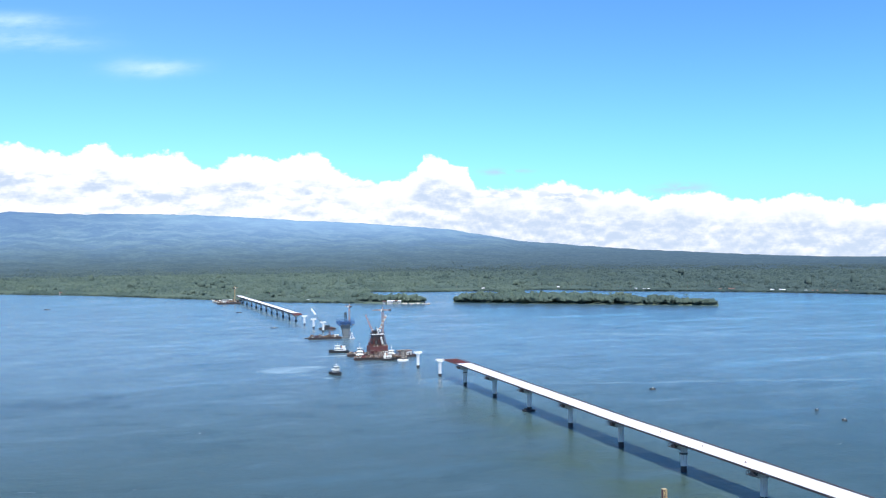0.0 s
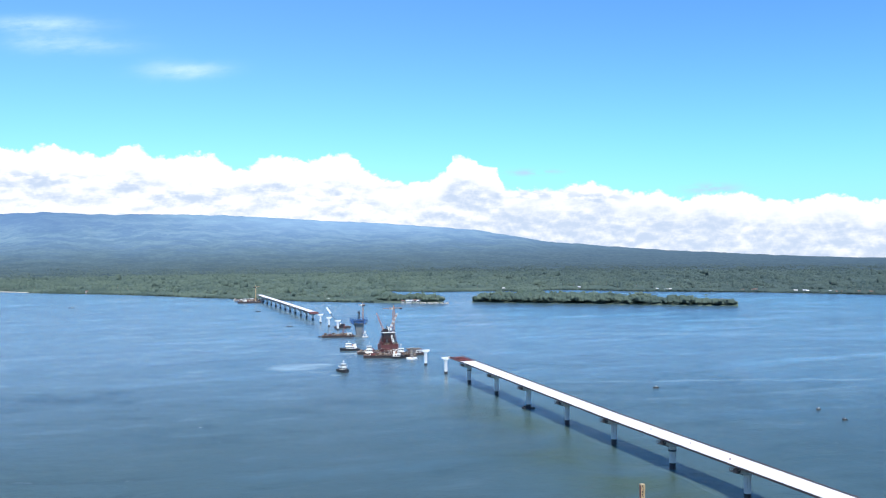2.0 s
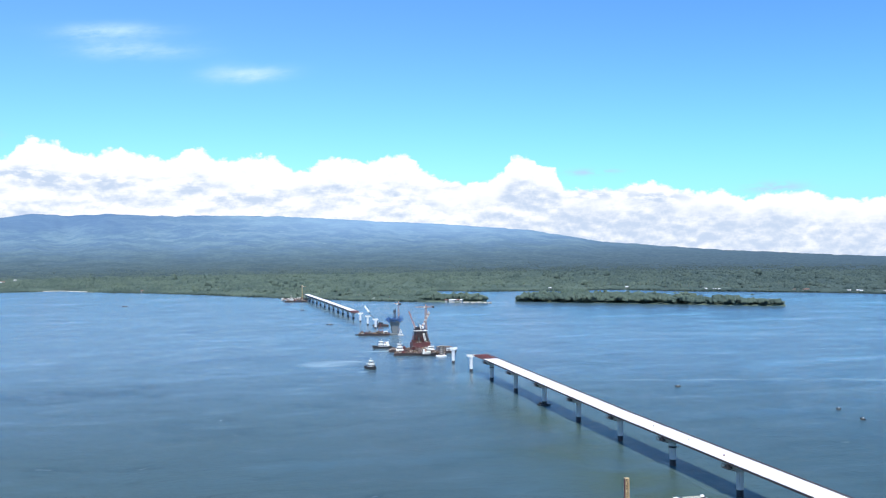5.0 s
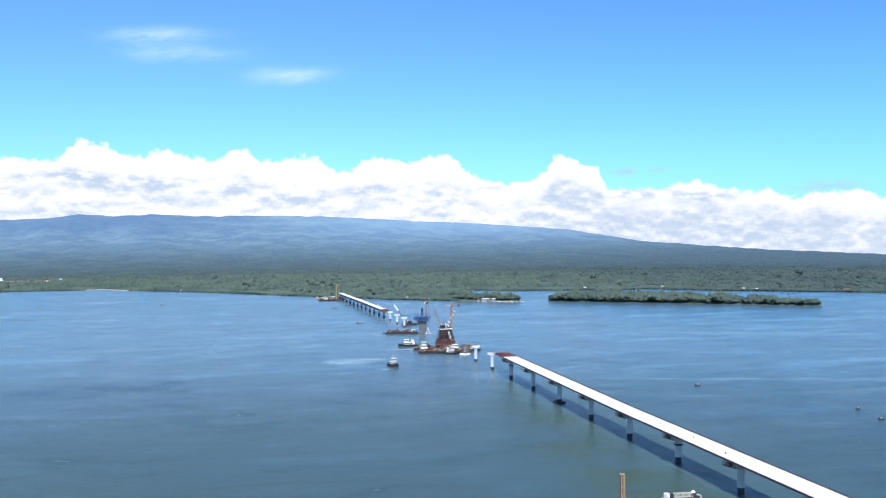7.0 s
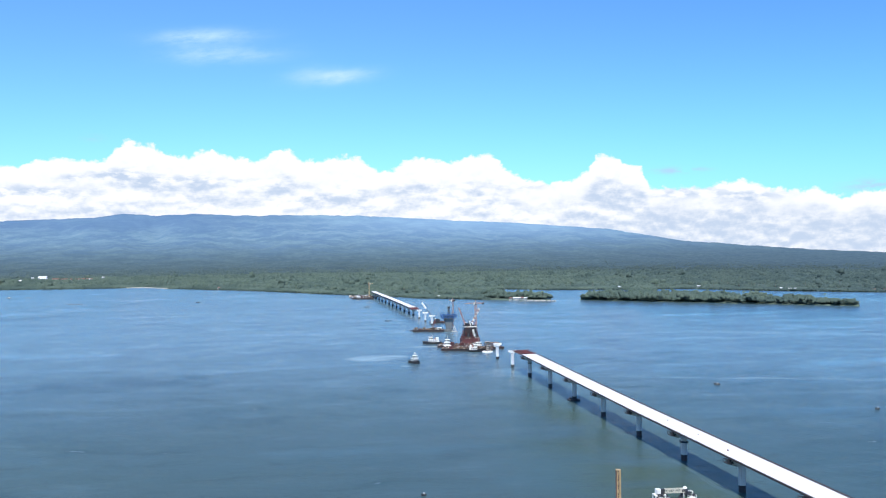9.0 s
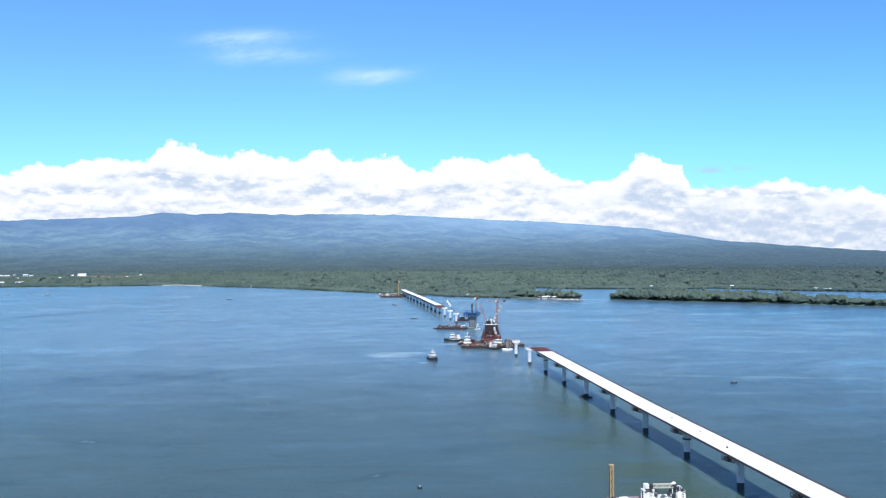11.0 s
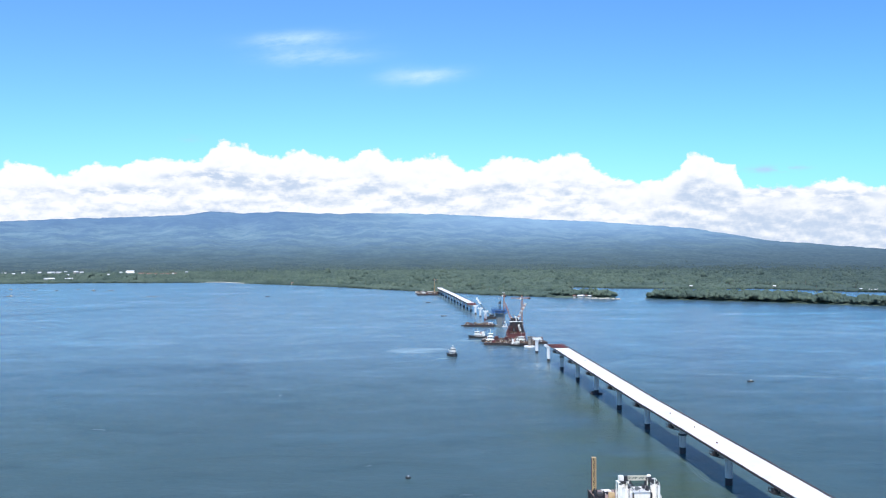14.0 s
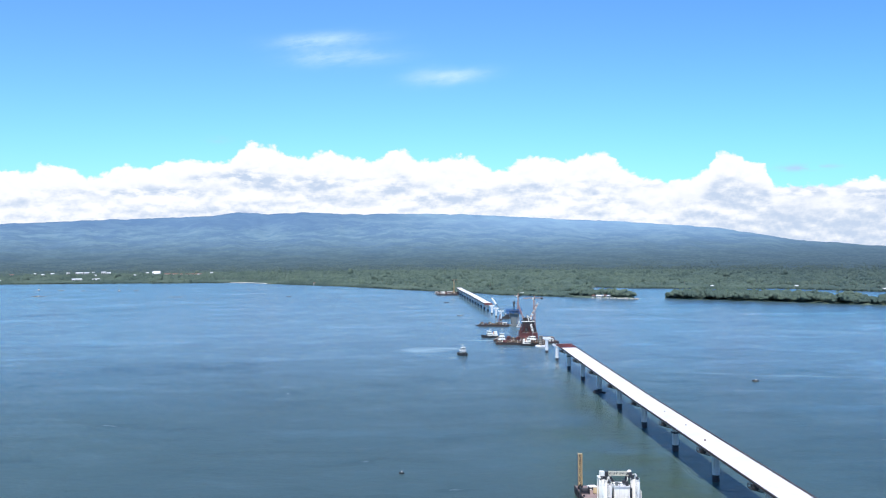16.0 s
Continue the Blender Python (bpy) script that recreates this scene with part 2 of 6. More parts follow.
def water_material():
    m = bpy.data.materials.new("bay_water")
    t = nodes_of(m)
    pos = t.nodes.new("ShaderNodeNewGeometry").outputs["Position"]

    def stretched(sx, sy, turn):
        node = t.nodes.new("ShaderNodeMapping")
        put(t, pos, node.inputs[0])
        node.inputs["Scale"].default_value = (sx, sy, 1)
        node.inputs["Rotation"].default_value = (0, 0, radians(turn))
        return node.outputs[0]

    def drift(scale, reach_x, reach_y, source):
        node = t.nodes.new("ShaderNodeVectorMath")
        node.operation = "MULTIPLY_ADD"
        shift = t.nodes.new("ShaderNodeVectorMath")
        shift.operation = "SUBTRACT"
        put(t, noise_of(t, source, scale, 4, 0.55, True), shift.inputs[0])
        shift.inputs[1].default_value = (0.5, 0.5, 0.5)
        put(t, shift.outputs[0], node.inputs[0])
        node.inputs[1].default_value = (reach_x, reach_y, 0)
        put(t, source, node.inputs[2])
        return node.outputs[0]

    level = pos
    wavy = drift(0.028, 26, 16, level)
    pos = drift(0.006, 130, 70, wavy)
    chop = noise_of(t, stretched(0.34, 0.50, 12), 1.0, 5, 0.66)
    swell = noise_of(t, stretched(0.05, 0.085, 8), 1.0, 5, 0.6)
    slick = noise_of(t, stretched(0.0050, 0.013, 10), 1.0, 6, 0.62)
    broad = noise_of(t, stretched(0.0018, 0.004, -6), 1.0, 4, 0.55)
    lines = smooth(t, slick, 0.50, 0.70)
    silt = smooth(t, broad, 0.38, 0.66)
    col = mixed(t, silt, (0.052, 0.098, 0.118), (0.058, 0.102, 0.108))
    col = mixed(t, maths(t, "MULTIPLY", lines, 0.35), col, (0.070, 0.14, 0.17))
    # olive silt stirred up along the piers, and churned pale water in the drift of the tug
    sp = t.nodes.new("ShaderNodeSeparateXYZ")
    put(t, level, sp.inputs[0])
    beside = maths(t, "DIVIDE", maths(t, "ADD", sp.outputs[0], 24), 34)
    murk = maths(t, "EXPONENT", maths(t, "MULTIPLY", maths(t, "MULTIPLY", beside, beside), -1.0))
    murk = maths(t, "MULTIPLY", murk, smooth(t, sp.outputs[1], 60, -260))
    murk = maths(t, "MULTIPLY", murk, smooth(t, noise_of(t, stretched(0.009, 0.014, 20), 1.0, 4, 0.55), 0.30, 0.58))
    col = mixed(t, smooth(t, sp.outputs[0], -5, 150, 0.0, 0.8), col, (0.032, 0.072, 0.096))
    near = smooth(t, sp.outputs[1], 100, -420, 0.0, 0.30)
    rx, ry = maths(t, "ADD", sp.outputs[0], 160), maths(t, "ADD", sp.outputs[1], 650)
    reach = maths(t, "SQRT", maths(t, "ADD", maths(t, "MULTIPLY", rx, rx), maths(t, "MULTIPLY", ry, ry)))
    # colour grows paler with distance, painting in the low sky's reflection
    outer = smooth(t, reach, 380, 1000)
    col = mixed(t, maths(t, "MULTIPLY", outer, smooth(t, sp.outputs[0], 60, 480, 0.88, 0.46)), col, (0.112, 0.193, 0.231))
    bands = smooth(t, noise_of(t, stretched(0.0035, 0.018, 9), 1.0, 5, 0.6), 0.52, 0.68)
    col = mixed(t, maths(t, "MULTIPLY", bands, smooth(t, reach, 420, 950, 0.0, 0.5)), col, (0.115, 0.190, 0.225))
    flecks = noise_of(t, stretched(0.022, 0.046, 11), 1.0, 6, 0.65)
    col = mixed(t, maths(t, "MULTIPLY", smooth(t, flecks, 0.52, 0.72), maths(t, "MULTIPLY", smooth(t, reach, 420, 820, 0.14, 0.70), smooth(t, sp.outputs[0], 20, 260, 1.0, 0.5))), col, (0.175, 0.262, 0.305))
    col = mixed(t, smooth(t, flecks, 0.48, 0.30, 0.0, 0.50), col, (0.024, 0.055, 0.070))
    dull = smooth(t, noise_of(t, stretched(0.0050, 0.013, 13), 1.0, 6, 0.62), 0.46, 0.32)
    col = mixed(t, maths(t, "MULTIPLY", dull, 0.45), col, (0.034, 0.074, 0.090))
    col = mixed(t, maths(t, "ADD", maths(t, "MULTIPLY", murk, 0.8), near, clamp=True), col, (0.056, 0.088, 0.058))
    # single tide lines and slicks: ends, half width, power; dark ones first, then pale ones
    ws = t.nodes.new("ShaderNodeSeparateXYZ")
    put(t, wavy, ws.inputs[0])

    def tide_line(x0, y0, x1, y1, wide, power):
        length = math.hypot(x1 - x0, y1 - y0)
        ax, ay = (x1 - x0) / length, (y1 - y0) / length
        dx, dy = maths(t, "SUBTRACT", ws.outputs[0], x0), maths(t, "SUBTRACT", ws.outputs[1], y0)
        u = maths(t, "ADD", maths(t, "MULTIPLY", dx, ax), maths(t, "MULTIPLY", dy, ay))
        v = maths(t, "DIVIDE", maths(t, "SUBTRACT", maths(t, "MULTIPLY", dy, ax), maths(t, "MULTIPLY", dx, ay)), wide)
        body = maths(t, "EXPONENT", maths(t, "MULTIPLY", maths(t, "MULTIPLY", v, v), -1.0))
        ends = maths(t, "MULTIPLY", smooth(t, u, -0.1 * length, 0.2 * length), smooth(t, u, 1.1 * length, 0.8 * length))
        return maths(t, "MULTIPLY", maths(t, "MULTIPLY", body, ends), power)

    parallel = 0.0
    for x in (-5.6, -4.2, -2.6):
        v = maths(t, "DIVIDE", maths(t, "ADD", maths(t, "SUBTRACT", sp.outputs[0], x), maths(t, "MULTIPLY", maths(t, "SINE", maths(t, "MULTIPLY", sp.outputs[1], 0.125)), 1.1)), 0.33)
        parallel = maths(t, "ADD", parallel, maths(t, "EXPONENT", maths(t, "MULTIPLY", maths(t, "MULTIPLY", v, v), -1.0)))
    parallel = maths(t, "MULTIPLY", parallel, maths(t, "MULTIPLY", smooth(t, sp.outputs[1], -150, -230), smooth(t, noise_of(t, stretched(0.05, 0.035, 0), 1.0, 4, 0.6), 0.42, 0.62, 0.0, 0.35)))
    col = mixed(t, maths(t, "MULTIPLY", parallel, 1.0, clamp=True), col, (0.135, 0.190, 0.215))
    broken = smooth(t, noise_of(t, stretched(0.03, 0.06, 8), 1.0, 5, 0.6), 0.30, 0.60)
    for colour, lines_of in (((0.020, 0.048, 0.062), ((-610, 476, -452, 684, 20, 0.85), (-390, -40, -205, -4, 20, 0.65), (-90, 20, 40, -10, 6, 0.25))),
                             ((0.170, 0.255, 0.290), ((60, -64, 310, -150, 3.2, 0.8), (215, 229, 440, 126, 13, 0.7), (308, 829, 240, 590, 15, 0.5), (-100, 303, -36, 283, 7, 0.5), (-260, 210, -120, 190, 6, 0.35), (-420, 330, -230, 300, 9, 0.3)))):
        total = 0.0
        for row in lines_of:
            total = maths(t, "ADD", total, tide_line(*row))
        col = mixed(t, maths(t, "MULTIPLY", total, broken, clamp=True), col, colour)
    foam = 0.0
    for x, y, wide, deep, power in ((-99, 78, 21, 19, 1.0), (-78, 84, 12, 10, 0.6), (-40, 148, 22, 7, 0.6), (-62, 118, 14, 5, 0.4), (-78, 24, 5, 4, 0.7)):
        u = maths(t, "DIVIDE", maths(t, "SUBTRACT", sp.outputs[0], x), wide)
        v = maths(t, "DIVIDE", maths(t, "SUBTRACT", sp.outputs[1], y), deep)
        r2 = maths(t, "ADD", maths(t, "MULTIPLY", u, u), maths(t, "MULTIPLY", v, v))
        foam = maths(t, "ADD", foam, maths(t, "MULTIPLY", maths(t, "EXPONENT", maths(t, "MULTIPLY", r2, -1.0)), power))
    foam = smooth(t, maths(t, "ADD", foam, maths(t, "MULTIPLY", maths(t, "SUBTRACT", flecks, 0.5), 0.5)), 0.16, 0.62)
    foam = maths(t, "MULTIPLY", foam, smooth(t, noise_of(t, stretched(0.06, 0.12, 8), 1.0, 6, 0.65), 0.28, 0.66, 0.35, 1.0), clamp=True)
    col = mixed(t, maths(t, "MULTIPLY", foam, 0.72), col, (0.30, 0.405, 0.425))
    b = t.nodes.new("ShaderNodeBsdfPrincipled")
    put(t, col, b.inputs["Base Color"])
    b.inputs["IOR"].default_value = 1.333
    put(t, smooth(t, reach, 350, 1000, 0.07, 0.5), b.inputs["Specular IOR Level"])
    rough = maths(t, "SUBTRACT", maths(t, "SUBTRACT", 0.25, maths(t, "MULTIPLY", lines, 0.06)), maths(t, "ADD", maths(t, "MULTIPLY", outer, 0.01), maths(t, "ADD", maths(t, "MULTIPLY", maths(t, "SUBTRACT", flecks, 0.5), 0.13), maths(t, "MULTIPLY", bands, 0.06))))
    put(t, rough, b.inputs["Roughness"])
    ripple = noise_of(t, stretched(1.1, 1.9, -15), 1.0, 3, 0.6)
    high = maths(t, "ADD", maths(t, "MULTIPLY", chop, 0.42), maths(t, "MULTIPLY", swell, 0.8))
    high = maths(t, "ADD", high, maths(t, "MULTIPLY", ripple, 0.09))
    bp = t.nodes.new("ShaderNodeBump")
    bp.inputs["Distance"].default_value = 1.0
    put(t, maths(t, "SUBTRACT", 0.60, maths(t, "MULTIPLY", lines, 0.32)), bp.inputs["Strength"])
    put(t, high, bp.inputs["Height"])
    put(t, bp.outputs[0], b.inputs["Normal"])
    put(t, b.outputs[0], t.nodes.new("ShaderNodeOutputMaterial").inputs[0])
    return m


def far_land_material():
    """Distant plain of woods and fields rising to blue mountains; a plain backdrop, with haze put into its colour and
    glow.
    """
    m = bpy.data.materials.new("far_hills")
    t = nodes_of(m)
    pos = t.nodes.new("ShaderNodeNewGeometry").outputs["Position"]
    sp = t.nodes.new("ShaderNodeSeparateXYZ")
    put(t, pos, sp.inputs[0])
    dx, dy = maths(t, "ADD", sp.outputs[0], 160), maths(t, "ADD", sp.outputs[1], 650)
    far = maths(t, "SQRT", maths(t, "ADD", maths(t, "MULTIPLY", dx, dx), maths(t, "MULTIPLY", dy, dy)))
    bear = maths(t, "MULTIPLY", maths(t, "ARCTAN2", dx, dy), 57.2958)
    def land_noise(across, inward, seed, detail, rough):
        return noise_of(t, combined(t, maths(t, "MULTIPLY", bear, across), maths(t, "MULTIPLY", far, inward), seed), 1.0, detail, rough)

    fields = smooth(t, land_noise(0.75, 0.011, 0, 8, 0.66), 0.48, 0.64)
    woods = smooth(t, land_noise(0.45, 0.0085, 9, 10, 0.68), 0.40, 0.60)
    patch = smooth(t, land_noise(1.5, 0.018, 4, 7, 0.66), 0.55, 0.68)
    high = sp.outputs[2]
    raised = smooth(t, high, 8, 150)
    # painted haze: bluer and paler with height and distance
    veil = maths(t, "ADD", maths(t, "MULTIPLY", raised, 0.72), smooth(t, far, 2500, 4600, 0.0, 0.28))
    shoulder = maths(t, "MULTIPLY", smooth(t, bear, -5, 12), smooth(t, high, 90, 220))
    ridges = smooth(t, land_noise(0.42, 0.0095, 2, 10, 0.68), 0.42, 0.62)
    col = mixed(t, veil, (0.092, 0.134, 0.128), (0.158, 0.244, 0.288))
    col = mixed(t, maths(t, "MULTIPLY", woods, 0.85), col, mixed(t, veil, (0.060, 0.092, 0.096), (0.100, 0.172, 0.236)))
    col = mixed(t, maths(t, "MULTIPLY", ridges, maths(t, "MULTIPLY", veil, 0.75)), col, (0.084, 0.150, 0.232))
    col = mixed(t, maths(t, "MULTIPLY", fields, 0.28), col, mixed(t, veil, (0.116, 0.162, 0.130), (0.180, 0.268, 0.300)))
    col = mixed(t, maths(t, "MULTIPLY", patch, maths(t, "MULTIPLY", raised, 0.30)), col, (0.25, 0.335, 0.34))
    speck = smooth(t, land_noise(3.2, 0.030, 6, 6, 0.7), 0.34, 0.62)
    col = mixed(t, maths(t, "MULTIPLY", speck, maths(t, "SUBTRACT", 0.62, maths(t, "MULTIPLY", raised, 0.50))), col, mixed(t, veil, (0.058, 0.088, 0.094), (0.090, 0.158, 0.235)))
    # darker blue tint for haze and cloud shade over the eastern plain
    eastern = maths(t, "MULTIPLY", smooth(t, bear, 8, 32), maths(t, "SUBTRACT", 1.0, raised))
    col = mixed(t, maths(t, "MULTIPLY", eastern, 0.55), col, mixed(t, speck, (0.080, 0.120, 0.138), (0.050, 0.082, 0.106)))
    # cloud shade on the western crest, then a hazy pale shoulder, both painted
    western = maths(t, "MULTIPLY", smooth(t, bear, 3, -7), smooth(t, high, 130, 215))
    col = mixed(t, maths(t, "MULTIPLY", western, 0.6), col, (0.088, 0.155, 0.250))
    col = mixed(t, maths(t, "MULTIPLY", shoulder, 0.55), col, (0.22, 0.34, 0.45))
    b = t.nodes.new("ShaderNodeBsdfPrincipled")
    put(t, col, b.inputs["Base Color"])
    b.inputs["Roughness"].default_value = 1.0
    b.inputs["Specular IOR Level"].default_value = 0.0
    # faint glow in place of light scattered by the air
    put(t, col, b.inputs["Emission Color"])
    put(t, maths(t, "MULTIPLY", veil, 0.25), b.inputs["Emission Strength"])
    put(t, b.outputs[0], t.nodes.new("ShaderNodeOutputMaterial").inputs[0])
    return m


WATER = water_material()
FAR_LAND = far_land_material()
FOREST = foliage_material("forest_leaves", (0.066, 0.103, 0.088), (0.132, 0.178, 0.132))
# paler, bluer copy of the leaf material: distance haze mixed into its colour
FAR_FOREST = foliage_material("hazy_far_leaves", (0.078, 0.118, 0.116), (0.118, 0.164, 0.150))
PALM = foliage_material("palm_leaves", (0.066, 0.106, 0.080), (0.135, 0.185, 0.120))
SOIL = surface("wooded_soil", (0.100, 0.138, 0.096), (0.070, 0.104, 0.074), 0.95, 0.04, fine=6)
SAND = surface("shore_sand", (0.56, 0.53, 0.47), (0.38, 0.35, 0.30), 0.9, 0.15)
CONCRETE = surface("pale_concrete", (0.56, 0.555, 0.53), (0.38, 0.375, 0.355), 0.8, 0.5, streaks=0.45)
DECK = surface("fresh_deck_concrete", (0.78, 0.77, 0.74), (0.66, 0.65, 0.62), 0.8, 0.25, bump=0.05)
# concrete darkened for the shade on girders and kerbs below the slab
GIRDER = surface("shaded_girder_concrete", (0.150, 0.150, 0.148), (0.085, 0.085, 0.088), 0.8, 0.5, streaks=0.4)
GREY_CONCRETE = surface("dark_grey_concrete", (0.185, 0.20, 0.195), (0.10, 0.115, 0.115), 0.75, 0.4, streaks=0.5)
# whiter twin of CONCRETE, with the sun on uncovered piers put into its colour
LIT_CONCRETE = surface("lit_white_concrete", (0.84, 0.83, 0.80), (0.70, 0.69, 0.66), 0.8, 0.5, streaks=0.15)
# dark brown of formwork, also used for the painted shade line on deck edges
FORM_AND_SHADE = surface("dark_form_and_shade", (0.075, 0.055, 0.050), (0.035, 0.030, 0.030), 0.8, 0.6)
CASING = surface("dark_steel_casing", (0.022, 0.022, 0.026), (0.05, 0.035, 0.028), 0.6, 1.0, metal=0.2)
DARK = surface("dark_gear", (0.035, 0.037, 0.042), (0.018, 0.018, 0.02), 0.6, 1.0)
RUST = surface("red_oxide_steel", (0.20, 0.066, 0.058), (0.095, 0.040, 0.038), 0.65, 0.8, streaks=0.4)
REDFORM = surface("red_brown_formwork", (0.20, 0.062, 0.054), (0.075, 0.036, 0.034), 0.75, 0.8, island=0.6)
STARTER = surface("rusty_starter_bars", (0.105, 0.060, 0.052), (0.060, 0.040, 0.038), 0.8, 1.0)
BARGE_HULL = surface("worn_barge_hull", (0.042, 0.036, 0.036), (0.095, 0.050, 0.038), 0.6, 0.6, streaks=0.6)
BARGE_DECK = surface("rusty_barge_deck", (0.185, 0.125, 0.102), (0.085, 0.060, 0.052), 0.85, 0.7)
WHITE = surface("white_marine_paint", (0.92, 0.89, 0.80), (0.68, 0.63, 0.54), 0.7, 0.8, streaks=0.45)
BLUE = surface("blue_formwork_paint", (0.050, 0.145, 0.34), (0.04, 0.085, 0.19), 0.5, 0.9)
ORANGE = surface("orange_crane_paint", (0.50, 0.27, 0.18), (0.34, 0.19, 0.13), 0.5, 1.0)
PINK = surface("faded_red_crane_paint", (0.46, 0.24, 0.20), (0.30, 0.16, 0.14), 0.5, 1.0)
YELLOW = surface("worn_yellow_paint", (0.62, 0.46, 0.24), (0.36, 0.19, 0.09), 0.55, 1.6, streaks=0.5)
TIMBER = surface("stacked_timber", (0.33, 0.22, 0.13), (0.17, 0.11, 0.07), 0.85, 1.2, island=0.6)
GLASS = surface("dark_window_glass", (0.02, 0.03, 0.04), (0.03, 0.05, 0.06), 0.12, 1.0, bump=0)
ROOF_WHITE = surface("pale_metal_roof", (0.78, 0.78, 0.77), (0.6, 0.58, 0.55), 0.5, 0.4)
ROOF_RUST = surface("rusted_metal_roof", (0.25, 0.14, 0.10), (0.14, 0.09, 0.07), 0.8, 0.4)
WALL = surface("plastered_house_wall", (0.52, 0.50, 0.46), (0.36, 0.34, 0.31), 0.85, 0.4)
ROCK = surface("pale_coral_rock", (0.46, 0.43, 0.38), (0.27, 0.25, 0.22), 0.9, 0.6)
BARK = surface("palm_bark", (0.24, 0.20, 0.16), (0.13, 0.11, 0.09), 0.9, 2.0)
TYRE = surface("black_rubber_fender", (0.02, 0.02, 0.021), (0.04, 0.04, 0.04), 0.85, 2.0)

YELLOW_TAN = surface("tan_form_panels", (0.40, 0.34, 0.27), (0.22, 0.18, 0.14), 0.8, 0.8, streaks=0.4)
RED_PANEL = surface("red_film_panels", (0.42, 0.055, 0.062), (0.20, 0.036, 0.040), 0.7, 0.7)
PLANT_DECK = surface("faded_pink_deck", (0.33, 0.235, 0.205), (0.17, 0.125, 0.11), 0.85, 0.6)
# ---- builders ----
def finish(name, bm, material, parent=None, label="", flat=True):
    mesh = bpy.data.meshes.new(name)
    bm.normal_update()
    if not flat:
        for e in bm.edges:
            if len(e.link_faces) == 2 and e.calc_face_angle() > 0.75:
                e.smooth = False
    bm.to_mesh(mesh)
    bm.free()
    mesh.materials.append(material)
    ob = new(name, mesh)
    if not flat:
        for p in mesh.polygons:
            p.use_smooth = True
    if parent is not None:
        ob.parent = parent
    if label:
        ob["label"] = label
    return ob


def part(name, bm, material, parent, label="", flat=True):
    return finish(name, bm, material, parent, label, flat)


def thing(name, m, label, category, group=""):
    ob = new(name)
    ob.matrix_world = m
    ob.empty_display_size = 1
    return tagged(ob, label, category, group)


def same(name, ob, m, parent):
    """One more piece on the mesh of ob, at the local pose m."""
    twin = new(name, ob.data)
    twin.parent = parent
    twin.matrix_basis = m
    return twin


def box(bm, x0, x1, y0, y1, z0, z1, bevel=0.0, taper=1.0, taper_y=None):
    """A box; its top is narrowed by taper about its middle."""
    ty = taper if taper_y is None else taper_y
    cx, cy, hx, hy = (x0 + x1) / 2, (y0 + y1) / 2, (x1 - x0) / 2, (y1 - y0) / 2
    vs = [bm.verts.new((cx + sx * hx * (taper if up else 1), cy + sy * hy * (ty if up else 1), z1 if up else z0))
          for up in (0, 1) for sx, sy in ((-1, -1), (1, -1), (1, 1), (-1, 1))]
    faces = [(3, 2, 1, 0), (4, 5, 6, 7), (0, 1, 5, 4), (1, 2, 6, 5), (2, 3, 7, 6), (3, 0, 4, 7)]
    made = [bm.faces.new([vs[i] for i in f]) for f in faces]
    if bevel:
        edges = list({e for f in made for e in f.edges})
        bmesh.ops.bevel(bm, geom=edges, offset=bevel, segments=1, affect="EDGES", profile=0.5)
    return bm


def boxes(*rows, bevel=0.0):
    bm = bmesh.new()
    for r in rows:
        box(bm, *r, bevel=bevel)
    return bm


def lathe(bm, profile, sides=20, x=0.0, y=0.0):
    """A turned body from (radius, height) pairs."""
    rings = []
    for r, z in profile:
        rings.append([bm.verts.new((x + r * math.cos(2 * math.pi * k / sides), y + r * math.sin(2 * math.pi * k / sides), z)) for k in range(sides)])
    for a, b in zip(rings, rings[1:]):
        for k in range(sides):
            bm.faces.new((a[k], a[(k + 1) % sides], b[(k + 1) % sides], b[k]))
    bm.faces.new(rings[0][::-1])
    bm.faces.new(rings[-1])
    return bm


def bar(bm, a, b, wide):
    """A square bar from a to b."""
    a, b = Vector(a), Vector(b)
    d = (b - a).normalized()
    side = d.cross(Vector((0, 0, 1)) if abs(d.z) < 0.95 else Vector((1, 0, 0))).normalized() * wide / 2
    up = d.cross(side).normalized() * wide / 2
    vs = [bm.verts.new(p + s * side + u * up) for p in (a, b) for s, u in ((-1, -1), (1, -1), (1, 1), (-1, 1))]
    for f in ((3, 2, 1, 0), (4, 5, 6, 7), (0, 1, 5, 4), (1, 2, 6, 5), (2, 3, 7, 6), (3, 0, 4, 7)):
        bm.faces.new([vs[i] for i in f])
    return bm


def lattice(bm, a, b, wide, bay, thick, end_wide=None):
    """A four-chord lattice boom or mast from a to b."""
    a, b = Vector(a), Vector(b)
    d = (b - a).normalized()
    side = d.cross(Vector((0, 0, 1)) if abs(d.z) < 0.95 else Vector((1, 0, 0))).normalized()
    up = d.cross(side).normalized()
    count = max(2, round((b - a).length / bay))
    end_wide = wide if end_wide is None else end_wide

    def corner(k, s, u):
        w = (wide + (end_wide - wide) * k / count) / 2
        return a + (b - a) * (k / count) + side * s * w + up * u * w

    ring = ((-1, -1), (1, -1), (1, 1), (-1, 1))
    for s, u in ring:
        bar(bm, corner(0, s, u), corner(count, s, u), thick)
    for k in range(count):
        for n in range(4):
            p, q = ring[n], ring[(n + 1) % 4]
            if (k + n) % 2:
                p, q = q, p
            bar(bm, corner(k, *p), corner(k + 1, *q), thick * 0.7)
            bar(bm, corner(k, *p), corner(k, *q), thick * 0.7)
    return bm


